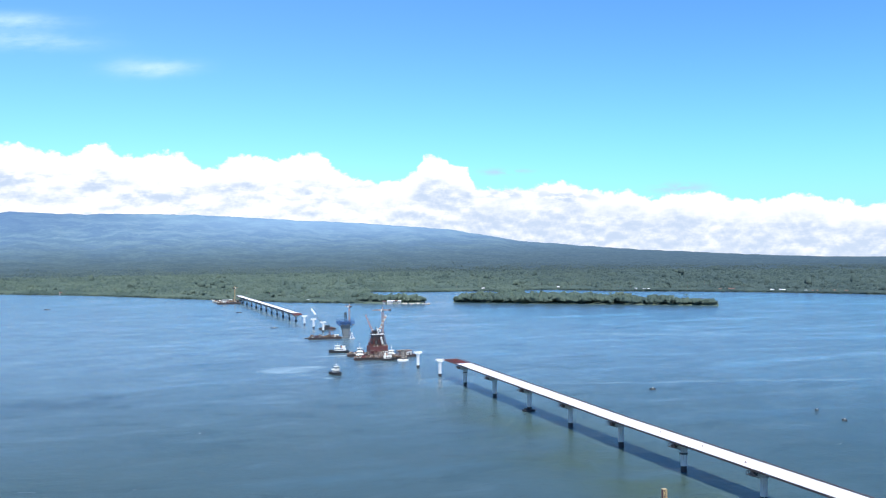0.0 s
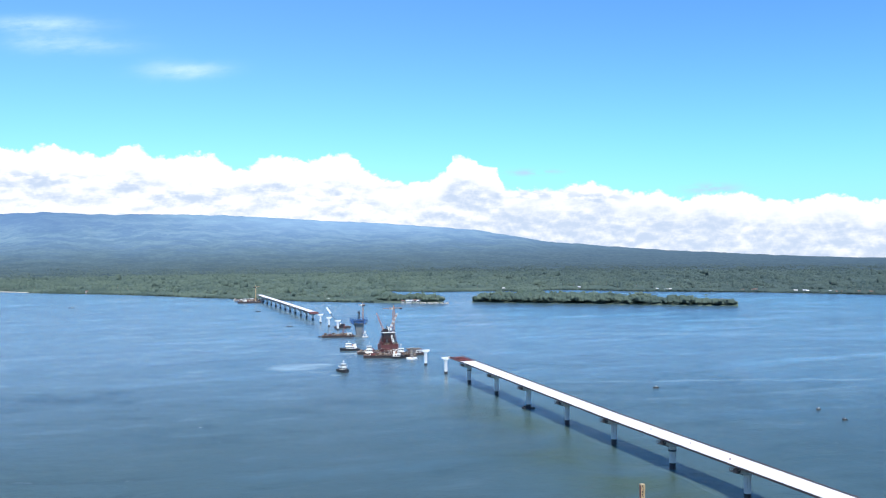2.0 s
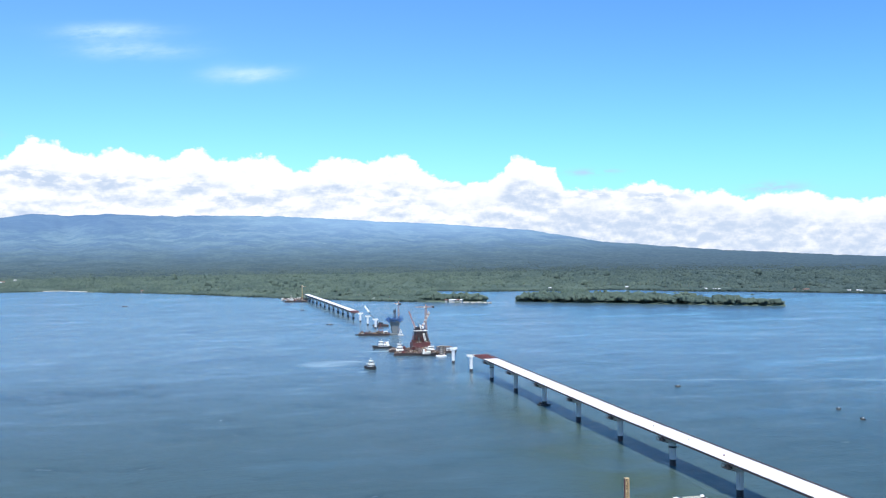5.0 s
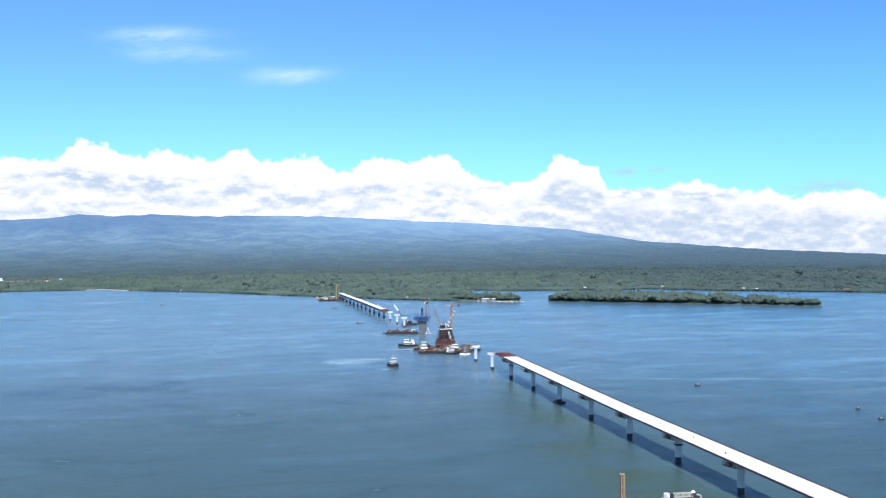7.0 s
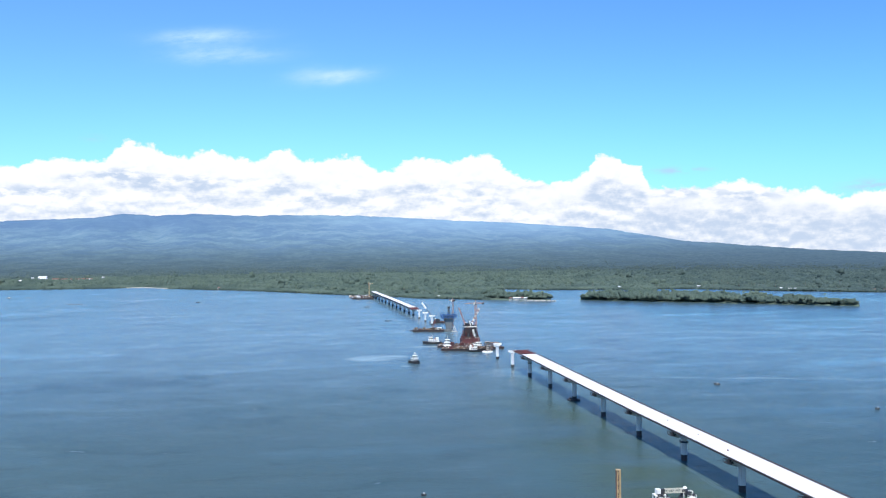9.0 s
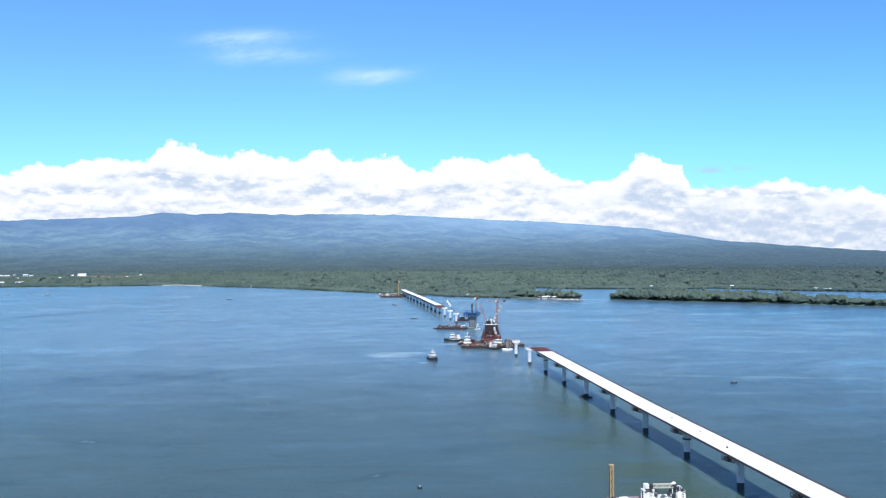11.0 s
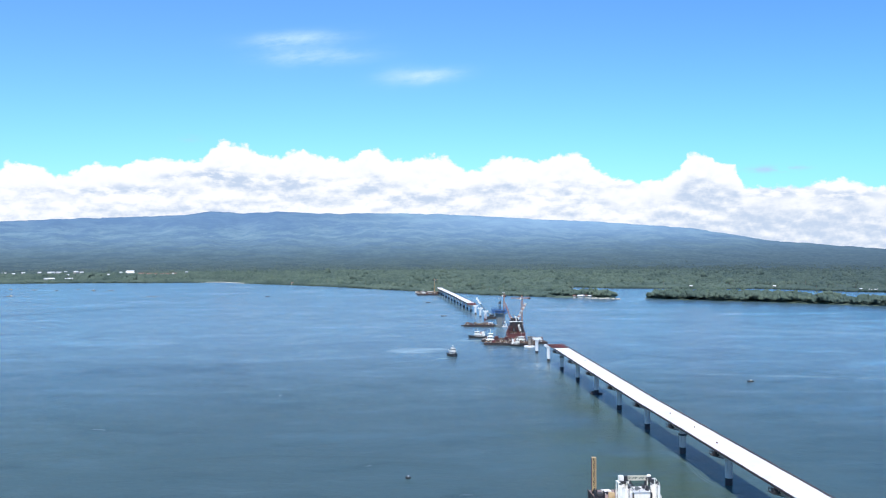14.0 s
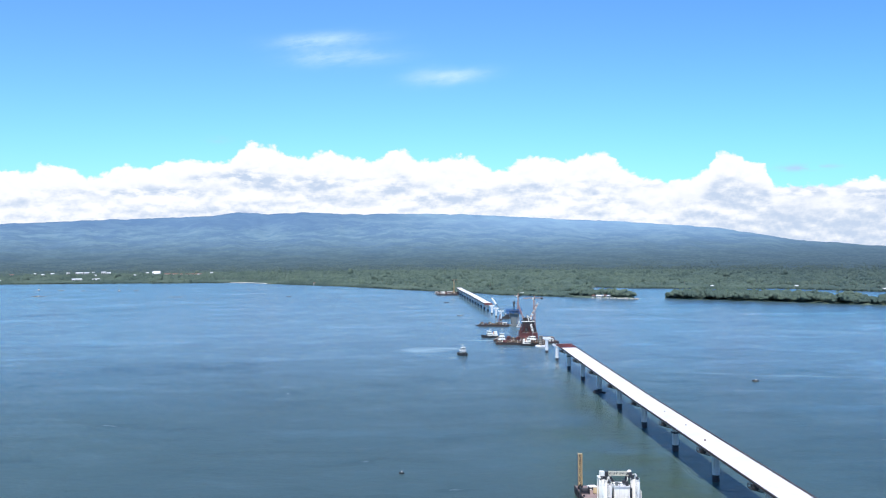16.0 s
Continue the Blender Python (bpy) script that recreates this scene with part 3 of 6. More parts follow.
def hull(bm, length, beam, low, high, bow=0.35, stern=0.85, rise=0.0, rows=9):
    """A boat's hull along +y, its bow at +length/2; rise lifts the bow's rail."""
    rings = []
    for k in range(rows):
        s = k / (rows - 1)
        y = -length / 2 + length * s
        if s > 1 - bow:
            u = (s - 1 + bow) / bow
            w = math.sqrt(max(0.0, 1 - u * u * 0.985))
        else:
            w = stern + (1 - stern) * min(1, s / 0.3)
        w *= beam / 2
        top = high + rise * max(0, s - 0.45) ** 2 * 3.3
        rings.append([bm.verts.new(p) for p in ((-w, y, top), (-w * 0.93, y, (top + low) * 0.45), (-w * 0.72, y * 0.97, low), (w * 0.72, y * 0.97, low), (w * 0.93, y, (top + low) * 0.45), (w, y, top))])
    for a, b in zip(rings, rings[1:]):
        for k in range(5):
            bm.faces.new((a[k], a[k + 1], b[k + 1], b[k]))
        bm.faces.new((b[0], b[5], a[5], a[0]))
    bm.faces.new(rings[0])
    bm.faces.new(rings[-1][::-1])
    return bm


def from_arrays(name, verts, tris, material):
    mesh = bpy.data.meshes.new(name)
    mesh.vertices.add(len(verts))
    mesh.vertices.foreach_set("co", np.asarray(verts, np.float32).ravel())
    mesh.loops.add(tris.size)
    mesh.loops.foreach_set("vertex_index", np.asarray(tris, np.int32).ravel())
    mesh.polygons.add(len(tris))
    mesh.polygons.foreach_set("loop_start", np.arange(0, tris.size, 3, dtype=np.int32))
    mesh.update(calc_edges=True)
    mesh.materials.append(material)
    return new(name, mesh)


# ---- water ----
bm = bmesh.new()
CENTRE = Vector((-160, -650))
spokes, rings = 96, [0, 60, 160, 320, 600, 1000, 1600, 2400, 3400, 4900]
loops = [[bm.verts.new((CENTRE.x, CENTRE.y, 0))]]
for r in rings[1:]:
    loops.append([bm.verts.new((CENTRE.x + r * math.sin(2 * math.pi * k / spokes), CENTRE.y + r * math.cos(2 * math.pi * k / spokes), 0)) for k in range(spokes)])
for k in range(spokes):
    bm.faces.new((loops[0][0], loops[1][(k + 1) % spokes], loops[1][k]))
    for a, b in zip(loops[1:], loops[2:]):
        bm.faces.new((a[k], a[(k + 1) % spokes], b[(k + 1) % spokes], b[k]))
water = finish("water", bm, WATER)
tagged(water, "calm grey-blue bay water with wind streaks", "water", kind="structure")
for p in water.data.polygons:
    if p.normal.z < 0:
        p.flip()

# ---- land ----
# distance of the shore from CENTRE by bearing
SHORE = [(-75, 2600), (-40, 2480), (-23, 2365), (-13.6, 2225), (-8.8, 2190), (-7.3, 2100), (-3, 1938), (0.7, 1788), (4.5, 1650), (6.5, 1612), (7.8, 1560), (10.4, 1526),
         (11.9, 1500), (13.2, 1494), (13.35, 1850), (16, 1806), (22.2, 1816), (24.2, 1850), (29.3, 1785), (36, 1772), (44.3, 1728), (75, 1690)]
# height of the skyline above eye level, degrees, by bearing
RIDGE = [(-75, 0.8), (-32, 1.0), (-24, 1.25), (-19, 1.5), (-15, 1.65), (-11.5, 1.8), (-10, 2.02), (-8, 1.92), (-6, 2.01), (-2, 1.88), (0, 1.92), (3.7, 1.87), (6.7, 1.73), (10, 1.51), (14, 1.32),
         (17.4, 1.05), (20, 0.85), (22, 0.5), (24.3, 0.08), (28, -0.24), (32, -0.55), (36, -0.76), (40, -0.95), (46.6, -1.15), (75, -1.2)]


def table(rows, value):
    return np.interp(value, [r[0] for r in rows], [r[1] for r in rows])


FAR = 4700.0


def ground_height(az, r):
    """Height of the land at a bearing and distance from CENTRE."""
    shore = table(SHORE, az)
    inland = r - shore
    plain = 0.6 + 5.0 * (1 - math.exp(-max(inland, 0) / 140)) + 0.0012 * max(inland, 0)
    crest = 94 + FAR * math.tan(radians(float(table(RIDGE, az))))
    crest += 4.0 * noise.noise(Vector((az * 1.3, 6, 0))) + 2.2 * noise.noise(Vector((az * 4.1, 2, 0)))
    s = min(max((r - 2900) / (FAR - 2900), 0), 1)
    lift = max(crest - 9, 0) * s ** 2.1
    n = noise.fractal(Vector((az * 0.30, r * 0.0013, 0.3)), 1.0, 2.1, 4)
    lift *= 1 + 0.26 * n * (1 - s ** 6)
    return plain + lift + 1.4 * noise.noise(Vector((az * 0.5, r * 0.006, 2)))


def polar_sheet(name, az_range, step, radius_rows, material, height, smooth_shade=True):
    bm = bmesh.new()
    columns = []
    az = az_range[0]
    while az <= az_range[1] + 1e-6:
        col = []
        for r in radius_rows(az):
            col.append(bm.verts.new((CENTRE.x + r * math.sin(radians(az)), CENTRE.y + r * math.cos(radians(az)), height(az, r))))
        columns.append(col)
        az += step
    for a, b in zip(columns, columns[1:]):
        for k in range(len(a) - 1):
            bm.faces.new((a[k], b[k], b[k + 1], a[k + 1]))
    for f in bm.faces:
        if f.calc_center_median().z is not None and f.normal.z < 0:
            f.normal_flip()
    bmesh.ops.recalc_face_normals(bm, faces=bm.faces[:])
    return finish(name, bm, material, flat=not smooth_shade)


NEAR_END = 2500.0


def near_rows(az):
    s = float(table(SHORE, az))
    start = s + 6 * noise.noise(Vector((az * 3, 0, 0)))
    end = max(NEAR_END, s + 120)
    return [start - 3, start, start + 6, start + 14] + [start + 14 + (end - start - 14) * (k / 22) ** 1.4 for k in range(1, 23)]


def near_height(az, r):
    s = float(table(SHORE, az))
    return -1.0 if r < s - 7 else ground_height(az, r) if r > s + 10 else -0.8 + 0.12 * (r - s + 9)


ground = polar_sheet("ground", (-75, 75), 0.25, near_rows, SOIL, near_height)
tagged(ground, "low wooded coastal plain of dark green soil", "ground", kind="structure")


def far_rows(az):
    s = float(table(SHORE, az))
    start = max(NEAR_END, s + 120) - 30
    return [start + (FAR - start) * k / 60 for k in range(61)] + [FAR + 60, FAR + 75]


def far_height(az, r):
    if r > FAR + 61:
        return ground_height(az, FAR) - 40
    if r > FAR:
        return ground_height(az, FAR) + 1.0
    return ground_height(az, r) + (1.5 + 3 * noise.noise(Vector((az * 2.2, r * 0.02, 7)))) * min(1, (4400 - r) / 1000 + 0.4)


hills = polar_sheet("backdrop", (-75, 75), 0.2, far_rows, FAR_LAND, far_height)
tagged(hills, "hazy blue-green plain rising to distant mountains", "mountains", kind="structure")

# ---- bridge ----
TOP, HALF = 13.4, 5.0


def bridge_pier(y, x=0.0, collar=False, platform=True, pontoon=False, free=False, cap_top=11.2, group="bridge piers", scale=1.0):
    """A round column on a dark casing, with a hammerhead crosshead; free: no deck on it yet."""
    label = ("free-standing white concrete pier with a flared hammerhead" if free
             else "round concrete bridge pier on a dark steel casing, under the deck")
    p = thing("bridge_pier", pose(x, y, 0), label, "pier", group)
    wet, thick, arm = (1.9, 1.28, 3.3) if free else (2.6, 1.36, 4.3)
    bm = lathe(bmesh.new(), [(thick - 0.05, -2.0), (thick - 0.05, wet - 0.1), (thick - 0.12, wet + 0.05)], 18)
    part("casing", bm, CASING, p, "black weathered steel casing at the waterline", False)
    bm = lathe(bmesh.new(), [(thick, wet), (thick, cap_top - 2.9), (thick + 0.2, cap_top - 2.3), (thick + 0.55, cap_top - 1.7)], 20)
    part("column", bm, LIT_CONCRETE if free else CONCRETE, p, "", False)
    bm = bmesh.new()
    prof = [(-1.7, cap_top - 1.8), (1.7, cap_top - 1.8), (arm, cap_top - 1.0), (arm, cap_top), (-arm, cap_top), (-arm, cap_top - 1.0)]
    front = [bm.verts.new((a, -1.25, b)) for a, b in prof]
    back = [bm.verts.new((a, 1.25, b)) for a, b in prof]
    bm.faces.new(front)
    bm.faces.new(back[::-1])
    for k in range(6):
        bm.faces.new((front[k], back[k], back[(k + 1) % 6], front[(k + 1) % 6]))
    bmesh.ops.recalc_face_normals(bm, faces=bm.faces[:])
    bmesh.ops.bevel(bm, geom=bm.edges[:], offset=0.09, segments=1, affect="EDGES")
    part("crosshead", bm, LIT_CONCRETE if free else CONCRETE, p, "tapered concrete hammerhead")
    for bx in (-0.72 * arm, 0.0, 0.72 * arm):
        part("bearing_block", boxes((bx - 0.4, bx + 0.4, -0.7, 0.7, cap_top, cap_top + (0.5 if free else 0.25)), bevel=0.04), CONCRETE, p)
    if collar:
        part("collar", lathe(bmesh.new(), [(1.36, cap_top - 4.1), (1.95, cap_top - 3.9), (2.0, cap_top - 3.5), (1.36, cap_top - 3.3)], 18), DARK, p, "dark steel ring clamped round the column")
    if platform:
        up = cap_top + 0.35
        bm = boxes((-6.6, -4.4, -1.9, 1.9, up - 0.95, up - 0.72), (-6.6, -4.4, -1.9, -1.75, up - 0.72, up - 0.1))
        for yy in (-1.3, 1.3):
            bar(bm, (-6.2, yy, up - 0.9), (-2.6, yy * 0.8, cap_top - 1.7), 0.26)
            bar(bm, (-6.4, yy, up - 0.85), (-4.0, yy, up - 0.85), 0.3)
        box(bm, -6.0, -4.8, -1.2, 0.4, up - 0.72, up + 0.5)
        for px in (-6.5, -5.5, -4.5):
            for py in (-1.85, 1.85):
                bar(bm, (px, py, up - 0.8), (px, py, up + 0.5), 0.13)
        for py in (-1.85, 1.85):
            for h in (up - 0.1, up + 0.45):
                bar(bm, (-6.55, py, h), (-4.5, py, h), 0.12)
        bar(bm, (-6.5, -1.85, up + 0.45), (-6.5, 1.85, up + 0.45), 0.12)
        part("work_platform", bm, DARK, p, "dark steel access platform bracketed to the crosshead")
    if pontoon:
        bm = boxes((-3.6, -1.0, -2.2, 2.2, -0.3, 1.0), (-3.2, -1.6, -1.4, 0.6, 1.0, 2.0), (1.0, 3.2, -1.6, 1.8, -0.3, 0.9), bevel=0.12)
        part("work_float", bm, DARK, p, "dark float moored round the casing")
    return p


def grade(y):
    """Height of the near deck's top, rising gently towards the main span."""
    return float(np.interp(y, (-700, -250, -40), (13.0, 13.2, 14.8)))


def near_x(y):
    return float(np.interp(y, (-700, -250, -40), (-0.1, -0.1, 0.8)))


def deck_span(parent, y0, y1, x0, x1, top0, top1, half, inset, deep):
    """One span: four girders, a slab and its two edge kerbs; x0, x1, top0, top1: the centre line at its ends."""
    length = y1 - y0

    def slanted(rows, name, material, label="", bevel=0.0):
        bm = boxes(*rows, bevel=bevel)
        for v in bm.verts:
            share = (v.co.y - y0) / length
            v.co.x += x0 + (x1 - x0) * share
            v.co.z += top0 + (top1 - top0) * share
        return part(name, bm, material, parent, label)

    slab = slanted([(-half, half, y0 + 0.03, y1 - 0.03, -0.28, 0)], "deck_slab", DECK, "bright bare concrete deck", 0.03)
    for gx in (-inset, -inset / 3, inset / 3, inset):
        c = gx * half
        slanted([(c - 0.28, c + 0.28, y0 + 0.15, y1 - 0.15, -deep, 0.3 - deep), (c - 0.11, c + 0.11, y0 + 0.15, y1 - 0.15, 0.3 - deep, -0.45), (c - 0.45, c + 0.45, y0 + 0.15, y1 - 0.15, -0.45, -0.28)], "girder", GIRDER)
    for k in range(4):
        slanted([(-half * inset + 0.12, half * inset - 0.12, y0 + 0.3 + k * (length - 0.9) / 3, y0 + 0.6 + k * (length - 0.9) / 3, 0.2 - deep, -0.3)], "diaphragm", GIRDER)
    for side in (-1, 1):
        e = side * half
        slanted([(min(e, e - side * 0.25), max(e, e - side * 0.25), y0 + 0.03, y1 - 0.03, 0.004, 0.16)], "kerb", GIRDER)
        # dark strip painting in the shaded near edge; formwork on the far edge
        slanted([(min(e, e + side * 0.12), max(e, e + side * 0.12), y0 + 0.05, y1 - 0.05, -0.42, 0.22)], "edge_shade_strip", FORM_AND_SHADE, "dark strip for the slab edge's shade and formwork")
    return slab


near_deck = thing("bridge_deck", pose(0, 0, 0), "unfinished approach deck of bright bare concrete on girders", "bridge", "bridge decks")
SPANS_NEAR = 13
WIDE = 5.6
for k in range(SPANS_NEAR):
    y0, y1 = -50.0 * (k + 1), -50.0 * k - (44 if k == 0 else 0)
    deck_span(near_deck, y0, y1, near_x(y0), near_x(y1), grade(y0), grade(y1), WIDE, 0.52, 1.35)
# rusty parapet starter bars standing along both edges of each span
for k in range(1, SPANS_NEAR):
    for side in (-1, 1):
        bm = bmesh.new()
        lot = random.Random(k * 2 + side)
        ya, yb = -50.0 * (k + 1), -50.0 * k
        steps = 62 if side > 0 else 22
        for n in range(steps):
            if lot.random() < 0.12:
                continue
            y = ya + 50.0 * (n + 0.5) / steps
            x = near_x(y) + side * (WIDE - 0.14)
            top = grade(y) + (lot.uniform(0.45, 0.85) if side > 0 else lot.uniform(0.2, 0.5))
            bar(bm, (x, y, grade(y) + 0.02), (x + lot.uniform(-0.08, 0.08), y + lot.uniform(-0.1, 0.1), top), 0.13)
        for rail in (0.3, 0.55) if side > 0 else (0.26,):
            bar(bm, (near_x(ya) + side * (WIDE - 0.14), ya + 0.3, grade(ya) + rail), (near_x(yb) + side * (WIDE - 0.14), yb - 0.3, grade(yb) + rail), 0.1)
        part("edge_reinforcement", bm, STARTER, near_deck, "rust-brown starter bars along the deck edge")
# rusty reinforcement and formwork at the open end, not yet poured
END_Y, END_Z, END_X = -16.0, 14.78, 0.8
bm = bmesh.new()
for gx in (-2.7, -0.9, 0.9, 2.7):
    box(bm, END_X + gx - 0.28, END_X + gx + 0.28, -44, END_Y, END_Z - 1.35, END_Z - 1.05)
    box(bm, END_X + gx - 0.11, END_X + gx + 0.11, -44, END_Y, END_Z - 1.05, END_Z - 0.5)
part("bare_girder", bm, GIRDER, near_deck)
part("deck_formwork", boxes((END_X - 0.6, END_X + WIDE, -43.9, END_Y, END_Z - 0.5, END_Z - 0.34)), RED_PANEL, near_deck, "red-brown deck formwork panels at the open end")
part("bare_formwork", boxes((END_X - WIDE, END_X - 0.65, -43.9, END_Y - 5, END_Z - 0.52, END_Z - 0.36)), FORM_AND_SHADE, near_deck, "near-black deck formwork panels at the open end")
for k in range(7):
    part("formwork_joist", boxes((END_X - WIDE, END_X + WIDE, -42 + 3.8 * k, -41.7 + 3.8 * k, END_Z - 0.34, END_Z - 0.1)), FORM_AND_SHADE if k % 3 == 1 else REDFORM, near_deck)
bm = bmesh.new()
for k in range(46):
    bar(bm, (END_X - 4.9, -43.6 + k * 0.58, END_Z - 0.2), (END_X + 5.2, -43.6 + k * 0.58, END_Z - 0.2), 0.045)
for k in range(17):
    bar(bm, (END_X - 4.6 + k * 0.61, -43.8, END_Z - 0.08), (END_X - 4.6 + k * 0.61, END_Y - 0.1, END_Z - 0.08), 0.045)
part("reinforcement", bm, RUST, near_deck, "rust-red reinforcement mat")
bm = bmesh.new()
for k in range(20):
    bar(bm, (END_X + WIDE, -43.6 + k * 1.3, END_Z - 0.4), (END_X + WIDE, -43.6 + k * 1.3, END_Z + 0.8), 0.12)
bar(bm, (END_X + WIDE, -43.8, END_Z + 0.75), (END_X + WIDE, END_Y, END_Z + 0.75), 0.12)
part("edge_rail", bm, RUST, near_deck, "rusty edge rail")

bridge_pier(50, platform=False, free=True, cap_top=12.4)
bridge_pier(0, platform=False, free=True, cap_top=12.4)
# the next pier, still a stump in pale formwork on its round pile cap
stump = thing("pier_stump", pose(1.5, 93.5, 0), "half-built pier in tan formwork on a pale round pile cap", "pier")
part("pile_cap", lathe(bmesh.new(), [(4.6, -1.5), (4.7, 0.9), (4.5, 1.1)], 22), LIT_CONCRETE, stump, "pale round pile cap", False)
part("column_form", lathe(bmesh.new(), [(1.3, 1.1), (1.3, 7.6), (1.7, 8.6), (2.2, 9.2)], 14), YELLOW_TAN, stump, "tan column formwork with a flared head")
for k in range(4):
    part("form_waler", lathe(bmesh.new(), [(1.32, 1.9 + 1.6 * k), (1.5, 1.95 + 1.6 * k), (1.5, 2.15 + 1.6 * k), (1.32, 2.2 + 1.6 * k)], 14), DARK, stump)
part("stair_tower", lattice(bmesh.new(), (2.6, 0.6, 1.1), (2.6, 0.6, 9.0), 1.0, 1.5, 0.1), YELLOW_TAN, stump)
for k in range(1, SPANS_NEAR + 1):
    bridge_pier(-50.0 * k, collar=k in (1, 6), platform=k > 0, pontoon=k == 3, cap_top=grade(-50.0 * k) - 1.6)


FAR_TOP = 10.6


def far_x(y):
    return float(np.interp(y, (366, 510, 700, 905), (-4.0, -6.0, -11.0, -18.5)))


for y in (366, 413, 461):
    bridge_pier(y, far_x(y), platform=False, free=True, cap_top=11.2, group="far bridge piers")
far_deck = thing("bridge_deck", pose(0, 0, 0), "distant approach deck reaching the wooded shore", "bridge", "bridge decks")
FAR_PIERS = [510 + 39.0 * k for k in range(11)]
for a, b in zip(FAR_PIERS, FAR_PIERS[1:]):
    deck_span(far_deck, a, b, far_x(a), far_x(b), FAR_TOP, FAR_TOP, HALF, 0.78, 1.9)
deck_span(far_deck, FAR_PIERS[-1], FAR_PIERS[-1] + 45, far_x(FAR_PIERS[-1]), far_x(FAR_PIERS[-1] + 45), FAR_TOP, FAR_TOP, HALF, 0.78, 1.9)
bm = boxes((-HALF, HALF, 497, 512, FAR_TOP - 1.6, FAR_TOP - 0.2))
for k in range(10):
    box(bm, -HALF, HALF, 497.5 + 1.5 * k, 498.1 + 1.5 * k, FAR_TOP - 0.2, FAR_TOP + 0.25)
for v in bm.verts:
    v.co.x += far_x(v.co.y)
part("deck_formwork", bm, RUST, far_deck, "red-brown formwork at the open end")
for y in FAR_PIERS:
    bridge_pier(y, far_x(y), platform=False, cap_top=FAR_TOP - 2.15, group="far bridge piers")

# ---- woods, island and spit ----
ICO_V, ICO_F = None, None


def ico_template():
    bm = bmesh.new()
    bmesh.ops.create_icosphere(bm, subdivisions=1, radius=1.0)
    v = np.array([p.co[:] for p in bm.verts])
    bm.verts.index_update()
    f = np.array([[p.index for p in q.verts] for q in bm.faces])
    bm.free()
    return v, f


ICO_V, ICO_F = ico_template()
rng = np.random.default_rng(7)


def clumps(name, centres, radii, squash, material):
    """Many small leafy clumps, each an uneven faceted lump with its own turn."""
    n = len(centres)
    turn = rng.uniform(0, 2 * np.pi, n)
    jitter = rng.uniform(0.55, 1.35, (n, len(ICO_V), 1))
    bell = ICO_V.copy()
    low = bell[:, 2] < -0.1
    spread = np.maximum(np.hypot(bell[:, 0], bell[:, 1]), 0.25)[:, None]
    bell[low, :2] *= (1.0 / spread[low]) * 1.12
    bell[low, 2] = -1.7
    jitter[:, low] = rng.uniform(0.95, 1.15, (n, int(low.sum()), 1))
    v = bell[None] * jitter
    c, s = np.cos(turn)[:, None], np.sin(turn)[:, None]
    x, y = v[..., 0] * c - v[..., 1] * s, v[..., 0] * s + v[..., 1] * c
    v = np.stack([x, y, v[..., 2] * squash[:, None]], -1) * radii[:, None, None] + centres[:, None]
    f = ICO_F[None] + (np.arange(n) * len(ICO_V))[:, None, None]
    ob = from_arrays(name, v.reshape(-1, 3), f.reshape(-1, 3), material)
    ob.data.polygons.foreach_set("use_smooth", np.ones(len(ob.data.polygons), bool))
    return ob


def crowns(places, heights, lumps=4, size=1.0):
    """Crown clumps for trees at places (x, y, z) of the given heights."""
    n = len(places)
    reach = heights * rng.uniform(0.36, 0.58, n)
    centres, radii, squash = [], [], []
    for k in range(lumps):
        a = rng.uniform(0, 2 * np.pi, n)
        d = reach * rng.uniform(0.15, 0.85, n) * (k > 0)
        z = heights * (rng.uniform(0.46, 0.80, n) if k else rng.uniform(0.58, 0.74, n))
        centres.append(places + np.stack([d * np.cos(a), d * np.sin(a), z], -1))
        radii.append(reach * rng.uniform(0.34, 0.86, n) * size)
        squash.append(rng.uniform(0.45, 0.85, n))
    return np.concatenate(centres), np.concatenate(radii), np.concatenate(squash)


def polar_point(az, r):
    return CENTRE.x + r * np.sin(np.radians(az)), CENTRE.y + r * np.cos(np.radians(az))


# bearing, distance, width, depth, wall height, rusted roof
HOUSES = [(-14.43, 2732, 21, 22, 4.5, 0), (-14.4, 2690, 22, 7, 4, 0), (-20.32, 2799, 11, 8, 5, 0), (-18.85, 2800, 22, 9, 5, 0), (-18.45, 2790, 16, 8, 5, 0), (-17.49, 2800, 14, 9, 6, 0), (-17.2, 2760, 11, 8, 5, 0),
          (-18.87, 2370, 26, 9, 5, 0), (-17.8, 2370, 20, 8, 4, 0), (-20.84, 2749, 8, 7, 4, 0), (-17.92, 2620, 7, 6, 4, 0), (-19.48, 2819, 9, 8, 5, 0), (-18.08, 2830, 7, 7, 5, 0), (-11.16, 2673, 7, 6, 4, 0),
          (-14.99, 2771, 8, 7, 4, 0), (-15.65, 2571, 6, 6, 4, 0), (-11.94, 2573, 7, 6, 4, 0), (-21.33, 2819, 12, 8, 5, 0), (-23.2, 2400, 22, 9, 5, 0), (-22.5, 2790, 12, 8, 4, 1), (9.2, 1549, 5, 4, 3, 0),
          (-4.5, 2000, 5, 5, 3, 1), (25.4, 1858, 5, 4, 3, 0), (20.6, 1830, 5, 4, 3, 0)]
dice = random.Random(5)
# a row of long rust-roofed sheds beside the hall, and huts at the water in the east
HOUSES += [(-13.76 + 0.46 * k, 2612 - 9 * k, 19, 9, 4.5, 1) for k in range(5)]
for k in range(16):
    at = (30.6, 34.9, 39.0, 41.2)[k % 4] + dice.uniform(-0.9, 1.1)
    HOUSES.append((at, float(table(SHORE, at)) + dice.uniform(7, 15), dice.uniform(4, 6), 4, 2.6, k % 2))

